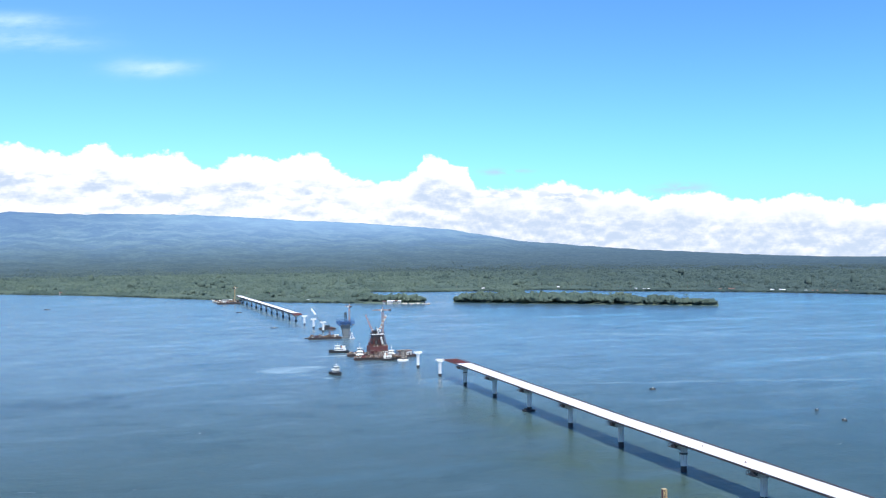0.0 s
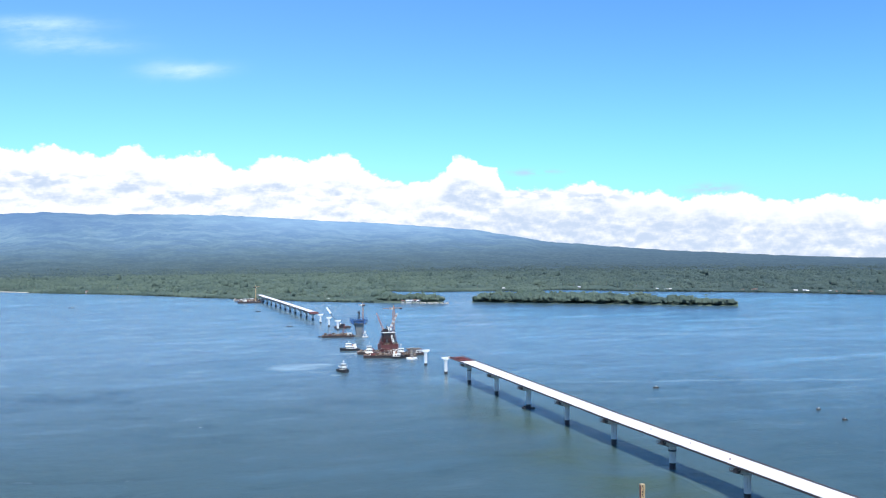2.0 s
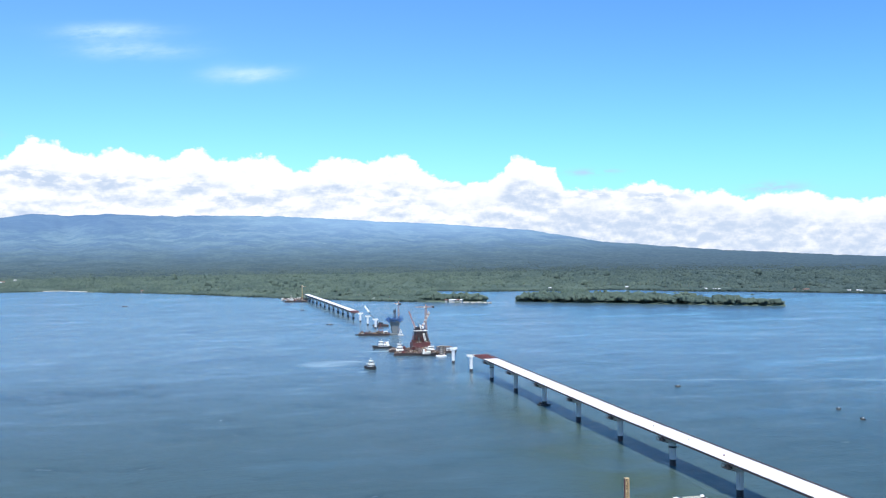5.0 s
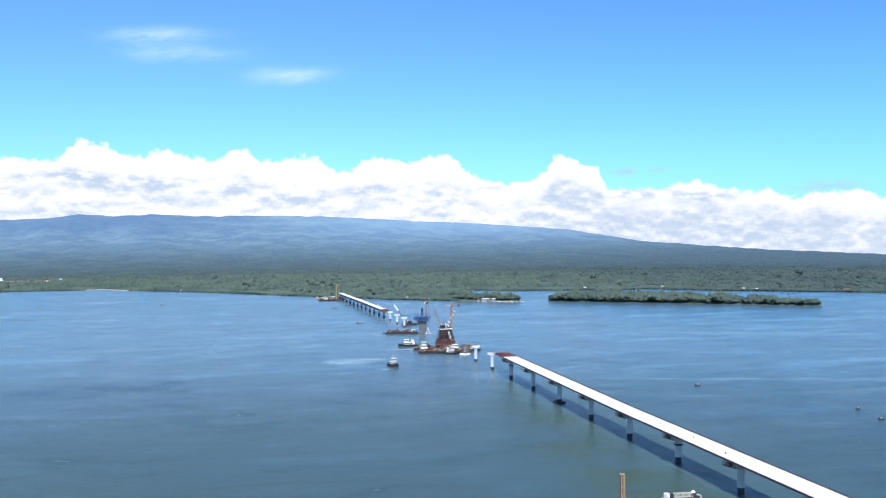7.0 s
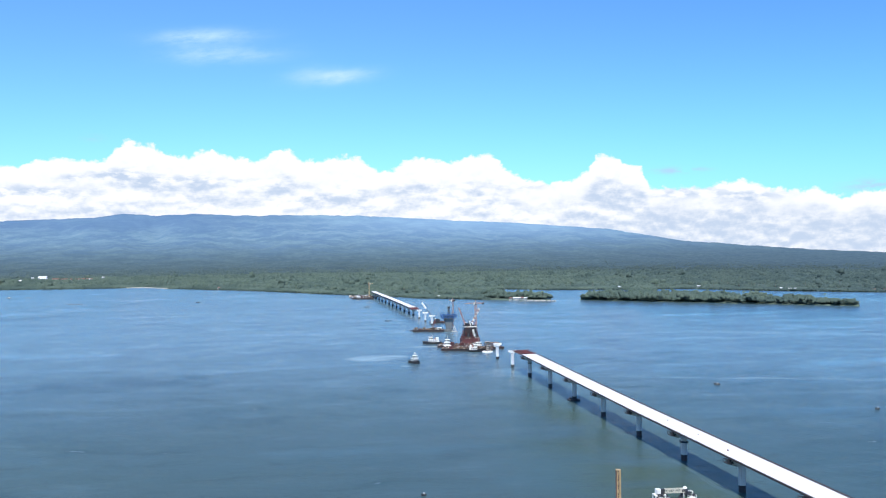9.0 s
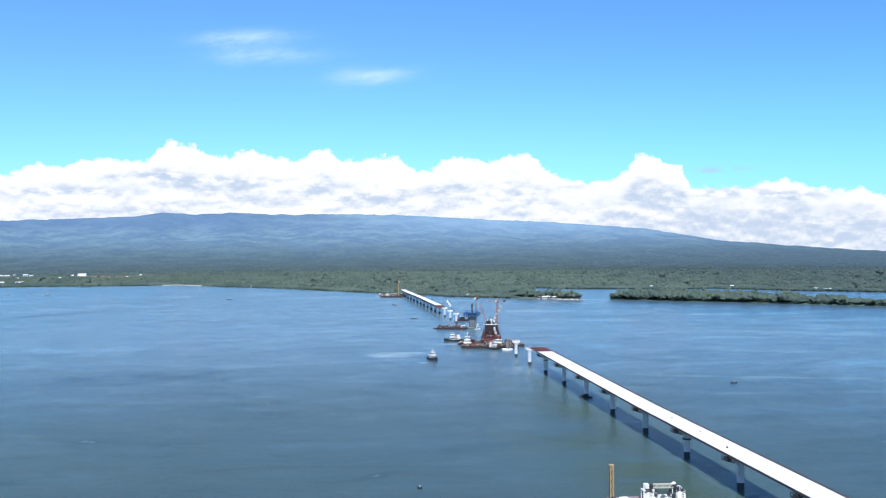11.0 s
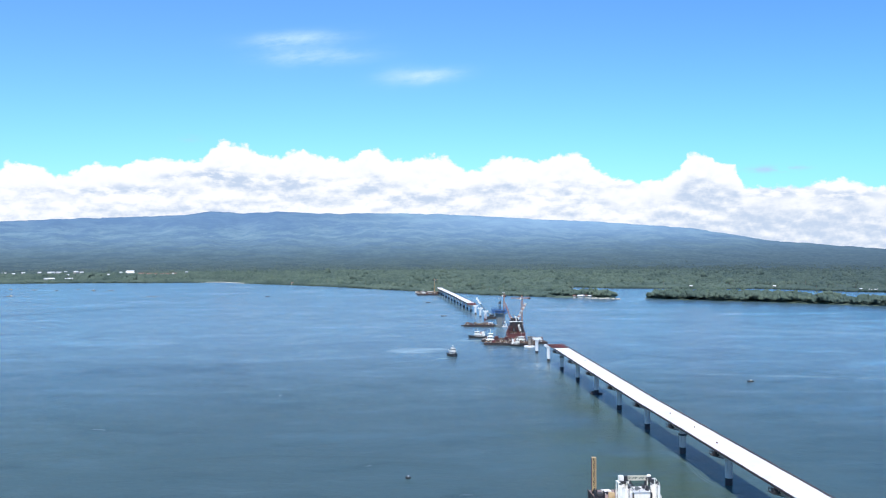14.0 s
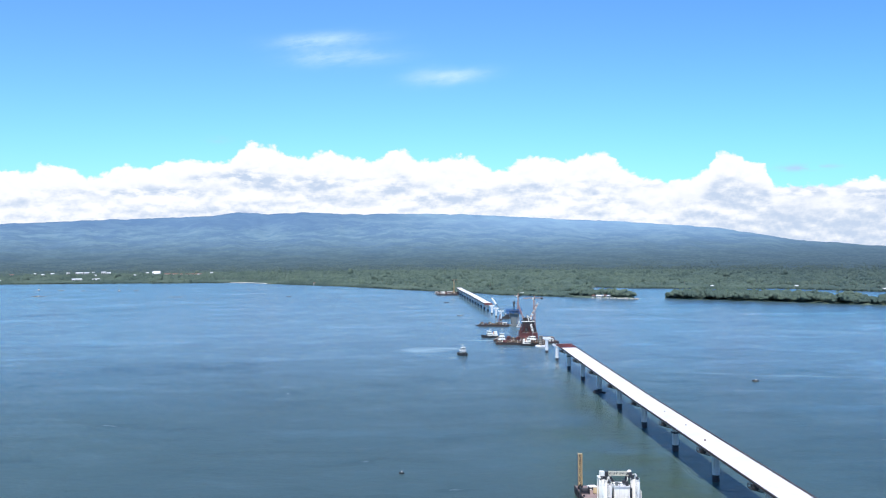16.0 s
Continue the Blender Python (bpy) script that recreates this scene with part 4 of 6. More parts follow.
count = 34000
az = rng.uniform(-30, 54, count)
shore_r = table(SHORE, az)
r = shore_r + 3 + (3000 + 260 * np.sin(az * 1.7) * np.sin(az * 0.61 + 1) - shore_r) * rng.uniform(0, 1, count) ** 1.2
keep = np.ones(count, bool)
for haz, hr, hw, *_ in HOUSES:
    keep &= ~((np.abs(az - haz) < np.degrees((hw * 0.5 + 6) / hr)) & (r > hr - 26) & (r < hr + 10))
keep &= ~((np.abs(az - 5.0) < 0.55) & (r < 1700))
az, r = az[keep], r[keep]
px, py = polar_point(az, r)
pz = np.array([ground_height(a, b) for a, b in zip(az, r)])
thick = np.array([noise.noise(Vector((a * 0.8, b * 0.01, 5))) for a, b in zip(az, r)])
emergent = rng.uniform(0, 1, len(az)) < 0.05
tall = np.clip(rng.lognormal(1.80, 0.24, len(az)), 2.8, 13) * (1 + 0.30 * thick)
tall *= np.where(emergent, 1.6, 1.0)
tall *= np.where(r - table(SHORE, az) < 30, 0.72, 1.0) * np.clip((3200 - r) / 700, 0.3, 1.0)
c, rad, sq = crowns(np.stack([px, py, pz], -1), tall, 2)
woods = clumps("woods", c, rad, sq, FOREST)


def canopy():
    """The closed leaf canopy between the single crowns: one uneven sheet from the shore inland."""
    azs = np.arange(-30, 54, 0.1)
    steps = np.concatenate([[-1.0, 0.5, 3.0], 6 + 1150 * (np.arange(1, 111) / 110) ** 1.35])
    shore = table(SHORE, azs)
    grid = np.empty((len(azs), len(steps), 3))
    for i, a in enumerate(azs):
        open_spots = [(hr, np.abs(a - haz) < np.degrees((hw * 0.5 + 5) / hr)) for haz, hr, hw, *_ in HOUSES]
        for j, d in enumerate(steps):
            dist = min(shore[i] + d, 3050.0 + 230 * noise.noise(Vector((a * 0.45, 8.0, 0))) + 0.01 * j)
            lumpy = noise.noise(Vector((a * 9.0, dist * 0.13, 1.0)))
            full = 3.6 + 1.5 * lumpy + 1.2 * noise.noise(Vector((a * 1.6, dist * 0.03, 4.0))) + float(rng.uniform(-1.0, 1.0))
            full *= min(1.0, max(0.0, (d + 1.0) / 7.0)) * min(1.0, max(0.12, (3150 - dist) / 650))
            if d < 0 or abs(a - 5.0) < 0.5 and dist < 1700 or abs(a - 13.28) < 0.12 or any(hit and -20 < dist - hr < 12 for hr, hit in open_spots):
                full = -0.5
            x, y = polar_point(a, dist)
            grid[i, j] = x, y, ground_height(a, dist) + full
    n, m = len(azs), len(steps)
    k = (np.arange(n - 1)[:, None] * m + np.arange(m - 1)[None]).ravel()
    tris = np.concatenate([np.stack([k, k + m, k + m + 1], -1), np.stack([k, k + m + 1, k + 1], -1)])
    ob = from_arrays("canopy", grid.reshape(-1, 3), tris, FOREST)
    ob.data.polygons.foreach_set("use_smooth", np.ones(len(ob.data.polygons), bool))
    if ob.data.polygons[0].normal.z < 0:
        ob.data.flip_normals()
    return ob


count = 24000
az = rng.uniform(-30, 54, count)
r = 2750 + 800 * rng.uniform(0, 1, count) ** 1.25
px, py = polar_point(az, r)
pz = np.array([ground_height(a, b) for a, b in zip(az, r)])
open_land = np.array([noise.noise(Vector((a * 0.55, b * 0.006, 11))) for a, b in zip(az, r)])
keep = (open_land < 0.28) & (rng.uniform(0, 1, count) < np.clip((r - 2700) / 350, 0, 1))
az, r, px, py, pz = az[keep], r[keep], px[keep], py[keep], pz[keep]
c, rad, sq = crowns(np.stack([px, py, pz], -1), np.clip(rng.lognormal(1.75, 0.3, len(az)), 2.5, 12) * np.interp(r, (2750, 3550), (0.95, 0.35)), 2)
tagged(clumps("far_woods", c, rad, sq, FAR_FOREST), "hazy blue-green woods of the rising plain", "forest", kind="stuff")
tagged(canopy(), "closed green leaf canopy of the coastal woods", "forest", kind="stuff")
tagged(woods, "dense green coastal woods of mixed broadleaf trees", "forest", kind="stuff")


# low mangroves overhanging the waterline
az = rng.uniform(-26, 50, 4200)
r = table(SHORE, az) + rng.uniform(-5, 12, len(az))
clear = (np.abs(az - 13.3) > 0.2) & (np.abs(az + 8.7) > 1.2)
az, r = az[clear], r[clear]
mx, my = polar_point(az, r)
c, rad, sq = crowns(np.stack([mx, my, np.full(len(az), -0.6)], -1), rng.uniform(3.2, 6.0, len(az)), 3)
tagged(clumps("shore_mangroves", c, rad, sq, FOREST), "low dark mangrove fringe along the waterline", "mangroves", kind="stuff")


def landmass(name, west, east, widths, label):
    """A low island between two ends; widths across by the share of its length. Gives its sampler too."""
    west, east = Vector(west), Vector(east)
    along = (east - west).normalized()
    across = Vector((-along.y, along.x))
    if across.y < 0:
        across = -across
    length = (east - west).length
    bm = bmesh.new()
    columns = []
    for k in range(61):
        s = k / 60
        w = float(np.interp(s, [a for a, _ in widths], [b for _, b in widths]))
        wob = 5 * noise.noise(Vector((s * 9, 1, 0))) * min(1, w / 40)
        base = west + along * length * s
        col = []
        for v, z in ((-0.06, -1.2), (0.0, 0.25), (0.08, 1.6), (0.3, 2.6), (0.5, 3.0), (0.75, 2.4), (0.95, 1.0), (1.04, -1.2)):
            p = base + across * (w * v + wob)
            col.append(bm.verts.new((p.x, p.y, z + 0.3 * noise.noise(Vector((p.x * 0.05, p.y * 0.05, 0))))))
        columns.append(col)
    for a, b in zip(columns, columns[1:]):
        for k in range(7):
            bm.faces.new((a[k], b[k], b[k + 1], a[k + 1]))
    bmesh.ops.recalc_face_normals(bm, faces=bm.faces[:])
    ob = finish(name, bm, SOIL, flat=False)
    tagged(ob, label, "island", kind="structure")

    def sample(n, low=0.04, high=0.97):
        s = rng.uniform(0.0, 1.0, n)
        w = np.interp(s, [a for a, _ in widths], [b for _, b in widths])
        s, w = s[rng.uniform(0, w.max(), n) < w], w[rng.uniform(0, w.max(), n) < w][:0]
        w = np.interp(s, [a for a, _ in widths], [b for _, b in widths])
        v = rng.uniform(low, high, len(s))
        x = west.x + along.x * length * s + across.x * w * v
        y = west.y + along.y * length * s + across.y * w * v
        return np.stack([x, y, np.full(len(s), 1.6)], -1)

    return ob, sample


_, isle_sample = landmass("island_ground", (300, 752), (622, 492), [(0, 14), (0.05, 90), (0.2, 135), (0.4, 120), (0.6, 85), (0.8, 58), (0.95, 36), (1, 8)], "low muddy island wholly covered in mangrove trees")
_, spit_sample = landmass("headland_ground", (152, 810), (247, 746), [(0, 60), (0.5, 52), (0.85, 34), (1, 8)], "low wooded headland with a rocky tip")

p = isle_sample(4200, -0.03, 1.0)
high = np.clip(rng.lognormal(2.05, 0.28, len(p)), 4.5, 14.5)
high *= np.array([0.92 + 0.42 * noise.noise(Vector((q[0] * 0.035, q[1] * 0.035, 3.0))) for q in p]) * np.interp(p[:, 0], (312, 400, 520, 620), (1.05, 1.1, 1.0, 0.82))
c, rad, sq = crowns(p, high, 8, 0.62)
tagged(clumps("island_woods", c, rad, sq, FOREST), "dense dark green mangrove trees covering the island", "forest", kind="stuff")
p = spit_sample(640, 0.16, 0.95)
c, rad, sq = crowns(p, np.clip(rng.lognormal(2.05, 0.28, len(p)), 4.5, 14), 8, 0.62)
tagged(clumps("headland_woods", c, rad, sq, FOREST), "dark green trees covering the headland", "forest", kind="stuff")


# pale beach along a stretch of the shore
bm = bmesh.new()
last = None
for k in range(61):
    a = -10.2 + 3.0 * k / 60
    swell = math.sin(math.pi * k / 60) ** 0.5
    row = []
    for d, z in ((-4 - 7 * swell, -0.25), (-1.5 - 5 * swell, 0.35), (2.0, 1.1), (8.0, 1.3)):
        x, y = polar_point(a, float(table(SHORE, a)) + d + 2.5 * noise.noise(Vector((a * 4, 3, 0))))
        row.append(bm.verts.new((float(x), float(y), z)))
    if last:
        for i in range(3):
            bm.faces.new((last[i], row[i], row[i + 1], last[i + 1]))
    last = row
tagged(finish("beach", bm, SAND, flat=False), "narrow pale sand beach below the woods", "beach", kind="structure")


def palm_mesh(tall):
    """Trunk and fronds of a coconut palm; gives two meshes."""
    trunk = bmesh.new()
    lean = 0.12 * tall
    last = None
    for k in range(6):
        s = k / 5
        ring = [trunk.verts.new((lean * s * s + (0.26 - 0.12 * s) * math.cos(a), (0.26 - 0.12 * s) * math.sin(a), tall * s)) for a in (0, 1.26, 2.51, 3.77, 5.03)]
        if last:
            for i in range(5):
                trunk.faces.new((last[i], last[(i + 1) % 5], ring[(i + 1) % 5], ring[i]))
        last = ring
    leaves = bmesh.new()
    for k in range(13):
        a = 2.4 * k
        up = 0.9 - 1.5 * (k % 4) / 3
        long = 3.6 + 0.5 * math.sin(k * 3.1)
        rows = []
        for j in range(5):
            s = j / 4
            d = long * s * (1 - 0.15 * s)
            z = tall + up * s * 1.7 - 2.2 * s * s
            w = 0.55 * math.sin(math.pi * (0.12 + 0.82 * s))
            x, y = lean + d * math.cos(a), d * math.sin(a)
            nx, ny = -math.sin(a) * w, math.cos(a) * w
            rows.append((leaves.verts.new((x + nx, y + ny, z - 0.25)), leaves.verts.new((x, y, z)), leaves.verts.new((x - nx, y - ny, z - 0.25))))
        for p0, p1 in zip(rows, rows[1:]):
            leaves.faces.new((p0[0], p0[1], p1[1], p1[0]))
            leaves.faces.new((p0[1], p0[2], p1[2], p1[1]))
    return trunk, leaves


palms = []
for n, tall_palm in enumerate((11.0, 13.5, 9.5)):
    t_bm, l_bm = palm_mesh(tall_palm)
    ob = thing("palm_tree", pose(0, 0, 0), "tall slender coconut palm on the wooded shore", "tree", "coconut palms")
    part("trunk", t_bm, BARK, ob, "grey-brown slender trunk", False)
    part("crown", l_bm, PALM, ob, "drooping green fronds")
    palms.append(ob)
spots = [tuple(q) for q in isle_sample(150, 0.1, 0.9)[:70]] + [tuple(q) for q in spit_sample(40, 0.2, 0.9)[:16]]
for k in range(120):
    a = float(rng.uniform(-12, 46))
    d = float(table(SHORE, a)) + float(rng.uniform(10, 110))
    x, y = polar_point(a, d)
    spots.append((float(x), float(y), ground_height(a, d) - 0.2))
for n, q in enumerate(spots):
    m = pose(*q, 0, 0, float(rng.uniform(0, 360)))
    if n < 3:
        palms[n].matrix_world = m
    else:
        copy_thing(palms[n % 3], m)


def house(x, y, z, turn, wide, deep, high, rusty, label):
    h = thing("house", pose(x, y, z, 0, 0, turn), label, "house", "shore houses")
    w, d = wide / 2, deep / 2
    part("wall", boxes((-w, w, -d, d, -1.5, high), bevel=0.05), WALL, h)
    bm = bmesh.new()
    rise = deep * 0.24
    prof = ((-d - 0.7, high - 0.15), (0, high + rise), (d + 0.7, high - 0.15), (d + 0.7, high + 0.05), (0, high + rise + 0.22), (-d - 0.7, high + 0.05))
    ends = [[bm.verts.new((sx * (w + 0.6), b, c)) for b, c in prof] for sx in (-1, 1)]
    bm.faces.new(ends[0])
    bm.faces.new(ends[1][::-1])
    for k in range(6):
        bm.faces.new((ends[0][k], ends[1][k], ends[1][(k + 1) % 6], ends[0][(k + 1) % 6]))
    bmesh.ops.recalc_face_normals(bm, faces=bm.faces[:])
    part("roof", bm, ROOF_RUST if rusty else ROOF_WHITE, h, "rusted metal roof" if rusty else "pale metal roof")
    n = max(2, int(wide / 4))
    for k in range(n):
        cx = -w + (k + 0.5) * wide / n
        part("window", boxes((cx - 0.7, cx + 0.7, -d - 0.06, -d + 0.1, high * 0.35, high * 0.75)), GLASS, h)
    return h


for haz, hr, wide, deep, high, rusty in HOUSES:
    x, y = polar_point(haz, hr)
    big = deep > 18
    if haz < -10 and not big:
        wide, deep, high = wide * 0.85, deep, high
    house(float(x), float(y), ground_height(haz, hr) + 0.5, -haz + 14 * math.sin(hr), wide, deep, high, rusty,
          "large white metal-roofed hall among the trees" if big else "small house with a rusted metal roof" if rusty else "small pale-roofed house near the shore")
for x, y, wide, rusty in ((192, 783, 4, 1), (200, 776, 9, 0), (206, 779, 6, 0), (213, 767, 4, 0), (210, 775, 4, 1)):
    house(x, y, 1.2, -33 + 9 * math.sin(x), wide, 4.5, 2.6 + 0.5 * math.sin(y), rusty, "white-walled beach house on the headland")


def boulder(x, y, size):
    bm = bmesh.new()
    bmesh.ops.create_icosphere(bm, subdivisions=2, radius=size)
    for v in bm.verts:
        v.co *= 1 + 0.35 * noise.noise(v.co * (1.3 / size) + Vector((x, y, 0)))
        v.co.z *= 0.55
    ob = finish("boulder", bm, ROCK)
    ob.matrix_world = pose(x, y, 0.3, 0, 0, 40 * x)
    return tagged(ob, "pale weathered rock at the water's edge", "rock", "headland rocks")


for k in range(26):
    s = k / 25
    boulder(215 + 34 * s + float(rng.normal(0, 1.5)), 757 - 22 * s + float(rng.normal(0, 2.0)), float(rng.uniform(1.3, 3.4)))

# ---- craft and works ----
def tyre_row(parent, x, ys, z, turn=90):
    bm = bmesh.new()
    rings = []
    for k in range(10):
        a = 2 * math.pi * k / 10
        ring = []
        for j in range(5):
            b = 2 * math.pi * j / 5
            rr = 0.42 + 0.16 * math.cos(b)
            ring.append(bm.verts.new((0.16 * math.sin(b), rr * math.cos(a), rr * math.sin(a))))
        rings.append(ring)
    for k in range(10):
        for j in range(5):
            bm.faces.new((rings[k][j], rings[(k + 1) % 10][j], rings[(k + 1) % 10][(j + 1) % 5], rings[k][(j + 1) % 5]))
    first = None
    for y in ys:
        if first is None:
            first = part("tyre_fender", bm, TYRE, parent, "black tyre fender")
            first.matrix_basis = pose(x, y, z)
        else:
            same("tyre_fender", first, pose(x, y, z), parent)


def window_band(parent, x0, x1, y0, y1, z0, z1, across, along):
    """Dark panes a little proud of a cabin's four sides."""
    for k in range(across):
        w = (x1 - x0) / across
        for y, s in ((y0, -1), (y1, 1)):
            part("window", boxes((x0 + w * (k + 0.12), x0 + w * (k + 0.88), min(y, y + s * 0.05), max(y, y + s * 0.05), z0, z1)), GLASS, parent)
    for k in range(along):
        w = (y1 - y0) / along
        for x, s in ((x0, -1), (x1, 1)):
            part("window", boxes((min(x, x + s * 0.05), max(x, x + s * 0.05), y0 + w * (k + 0.12), y0 + w * (k + 0.88), z0, z1)), GLASS, parent)


def rails(bm, pts, z, high=1.0, gap=1.6, wide=0.06):
    for a, b in zip(pts, pts[1:]):
        a, b = Vector((*a, z)), Vector((*b, z))
        n = max(1, int((b - a).length / gap))
        for k in range(n + 1):
            p = a + (b - a) * k / n
            bar(bm, p, p + Vector((0, 0, high)), wide)
        for h in (0.5, 1.0):
            bar(bm, a + Vector((0, 0, high * h)), b + Vector((0, 0, high * h)), wide)
    return bm


def tugboat(m, label, length=16.0, beam=5.8, white_hull=False):
    t = thing("tugboat", m, label, "boat", "working boats")
    part("hull", hull(bmesh.new(), length, beam, -1.2, 1.6, rise=0.9), DARK, t, "dark hull", False)
    bm = bmesh.new()
    hull(bm, length * 1.01, beam * 1.03, 1.1, 1.85, rise=0.95)
    part("rubbing_band", bm, TYRE, t, "heavy rubbing band round the rail")
    part("deckhouse", boxes((-beam * 0.33, beam * 0.33, -length * (0.36 if white_hull else 0.22), length * 0.2, 1.4, 3.7), bevel=0.12), WHITE, t, "white lower deckhouse")
    window_band(t, -beam * 0.33, beam * 0.33, -length * 0.22, length * 0.2, 2.4, 3.1, 3, 4)
    part("boat_deck", boxes((-beam * 0.4, beam * 0.4, -length * 0.24, length * 0.22, 3.7, 3.85)), WHITE, t)
    wheel = part("wheelhouse", boxes((-beam * 0.26, beam * 0.26, -length * 0.04, length * 0.17, 3.85, 6.2), bevel=0.1), WHITE, t, "white wheelhouse with dark windows")
    window_band(wheel, -beam * 0.26, beam * 0.26, -length * 0.04, length * 0.17, 4.9, 5.7, 4, 3)
    part("wheelhouse_roof", boxes((-beam * 0.31, beam * 0.31, -length * 0.06, length * 0.2, 6.2, 6.36)), WHITE, t)
    part("funnel", lathe(bmesh.new(), [(0.55, 3.8), (0.5, 5.6), (0.46, 5.9)], 12, 0, -length * 0.15), ORANGE if white_hull else DARK, t, "exhaust funnel", False)
    bm = bmesh.new()
    bar(bm, (0, length * 0.05, 6.3), (0, length * 0.05, 8.8), 0.16)
    bar(bm, (-0.9, length * 0.05, 7.7), (0.9, length * 0.05, 7.7), 0.1)
    bar(bm, (0, length * 0.05, 8.4), (0, -length * 0.18, 6.0), 0.06)
    part("mast", bm, WHITE, t)
    bm = rails(bmesh.new(), [(-beam * 0.38, -length * 0.23), (-beam * 0.38, length * 0.2), (beam * 0.38, length * 0.2), (beam * 0.38, -length * 0.23)], 3.85)
    part("railing", bm, WHITE, t)
    if white_hull:
        part("aft_cabin", boxes((-beam * 0.28, beam * 0.28, -length * 0.33, -length * 0.19, 3.85, 5.9), bevel=0.1), WHITE, t, "white aft cabin")
    part("winch", lathe(bmesh.new(), [(0.5, 1.3), (0.8, 1.5), (0.8, 2.0), (0.45, 2.3)], 10, 0, -length * 0.34), DARK, t)
    for side in (-1, 1):
        tyre_row(t, side * beam * 0.515, [-length * 0.35 + k * length * 0.13 for k in range(6)], 0.75)
    return t


def barge(m, length, beam, label, deck=1.7, seed=1, hull_mat=None, lumber=0.5):
    """A flat pontoon along x with raked ends, coamings, bollards, fenders and heaped gear."""
    rnd = random.Random(seed)
    b = thing("work_barge", m, label, "barge", "work barges")
    l, w = length / 2, beam / 2
    bm = bmesh.new()
    prof = [(-l + 2.2, -0.8), (l - 2.2, -0.8), (l, 0.6), (l, deck), (-l, deck), (-l, 0.6)]
    ends = [[bm.verts.new((x, s * w, z)) for x, z in prof] for s in (-1, 1)]
    bm.faces.new(ends[0])
    bm.faces.new(ends[1][::-1])
    for k in range(6):
        bm.faces.new((ends[0][k], ends[1][k], ends[1][(k + 1) % 6], ends[0][(k + 1) % 6]))
    bmesh.ops.recalc_face_normals(bm, faces=bm.faces[:])
    part("hull", bm, hull_mat or BARGE_HULL, b, "dark rust-streaked pontoon hull")
    part("deck_plate", boxes((-l + 0.15, l - 0.15, -w + 0.15, w - 0.15, deck, deck + 0.05)), BARGE_DECK, b, "rust-brown deck plating")
    for s in (-1, 1):
        part("coaming", boxes((-l, l, s * w - 0.12, s * w + 0.12, deck, deck + 0.4)), BARGE_HULL, b)
        for k in range(int(length / 5)):
            x = -l + 2.5 + 5 * k
            part("bollard", lathe(bmesh.new(), [(0.22, deck + 0.05), (0.22, deck + 0.6), (0.34, deck + 0.65), (0.34, deck + 0.8)], 8, x, s * (w - 0.6)), DARK, b)
        for k in range(int(length / 4)):
            part("fender", boxes((-l + 1.6 + 4 * k, -l + 2.2 + 4 * k, s * w + (0.02 if s > 0 else -0.32), s * w + (0.32 if s > 0 else -0.02), 0.4, deck - 0.2), bevel=0.08), TYRE, b)
    return b


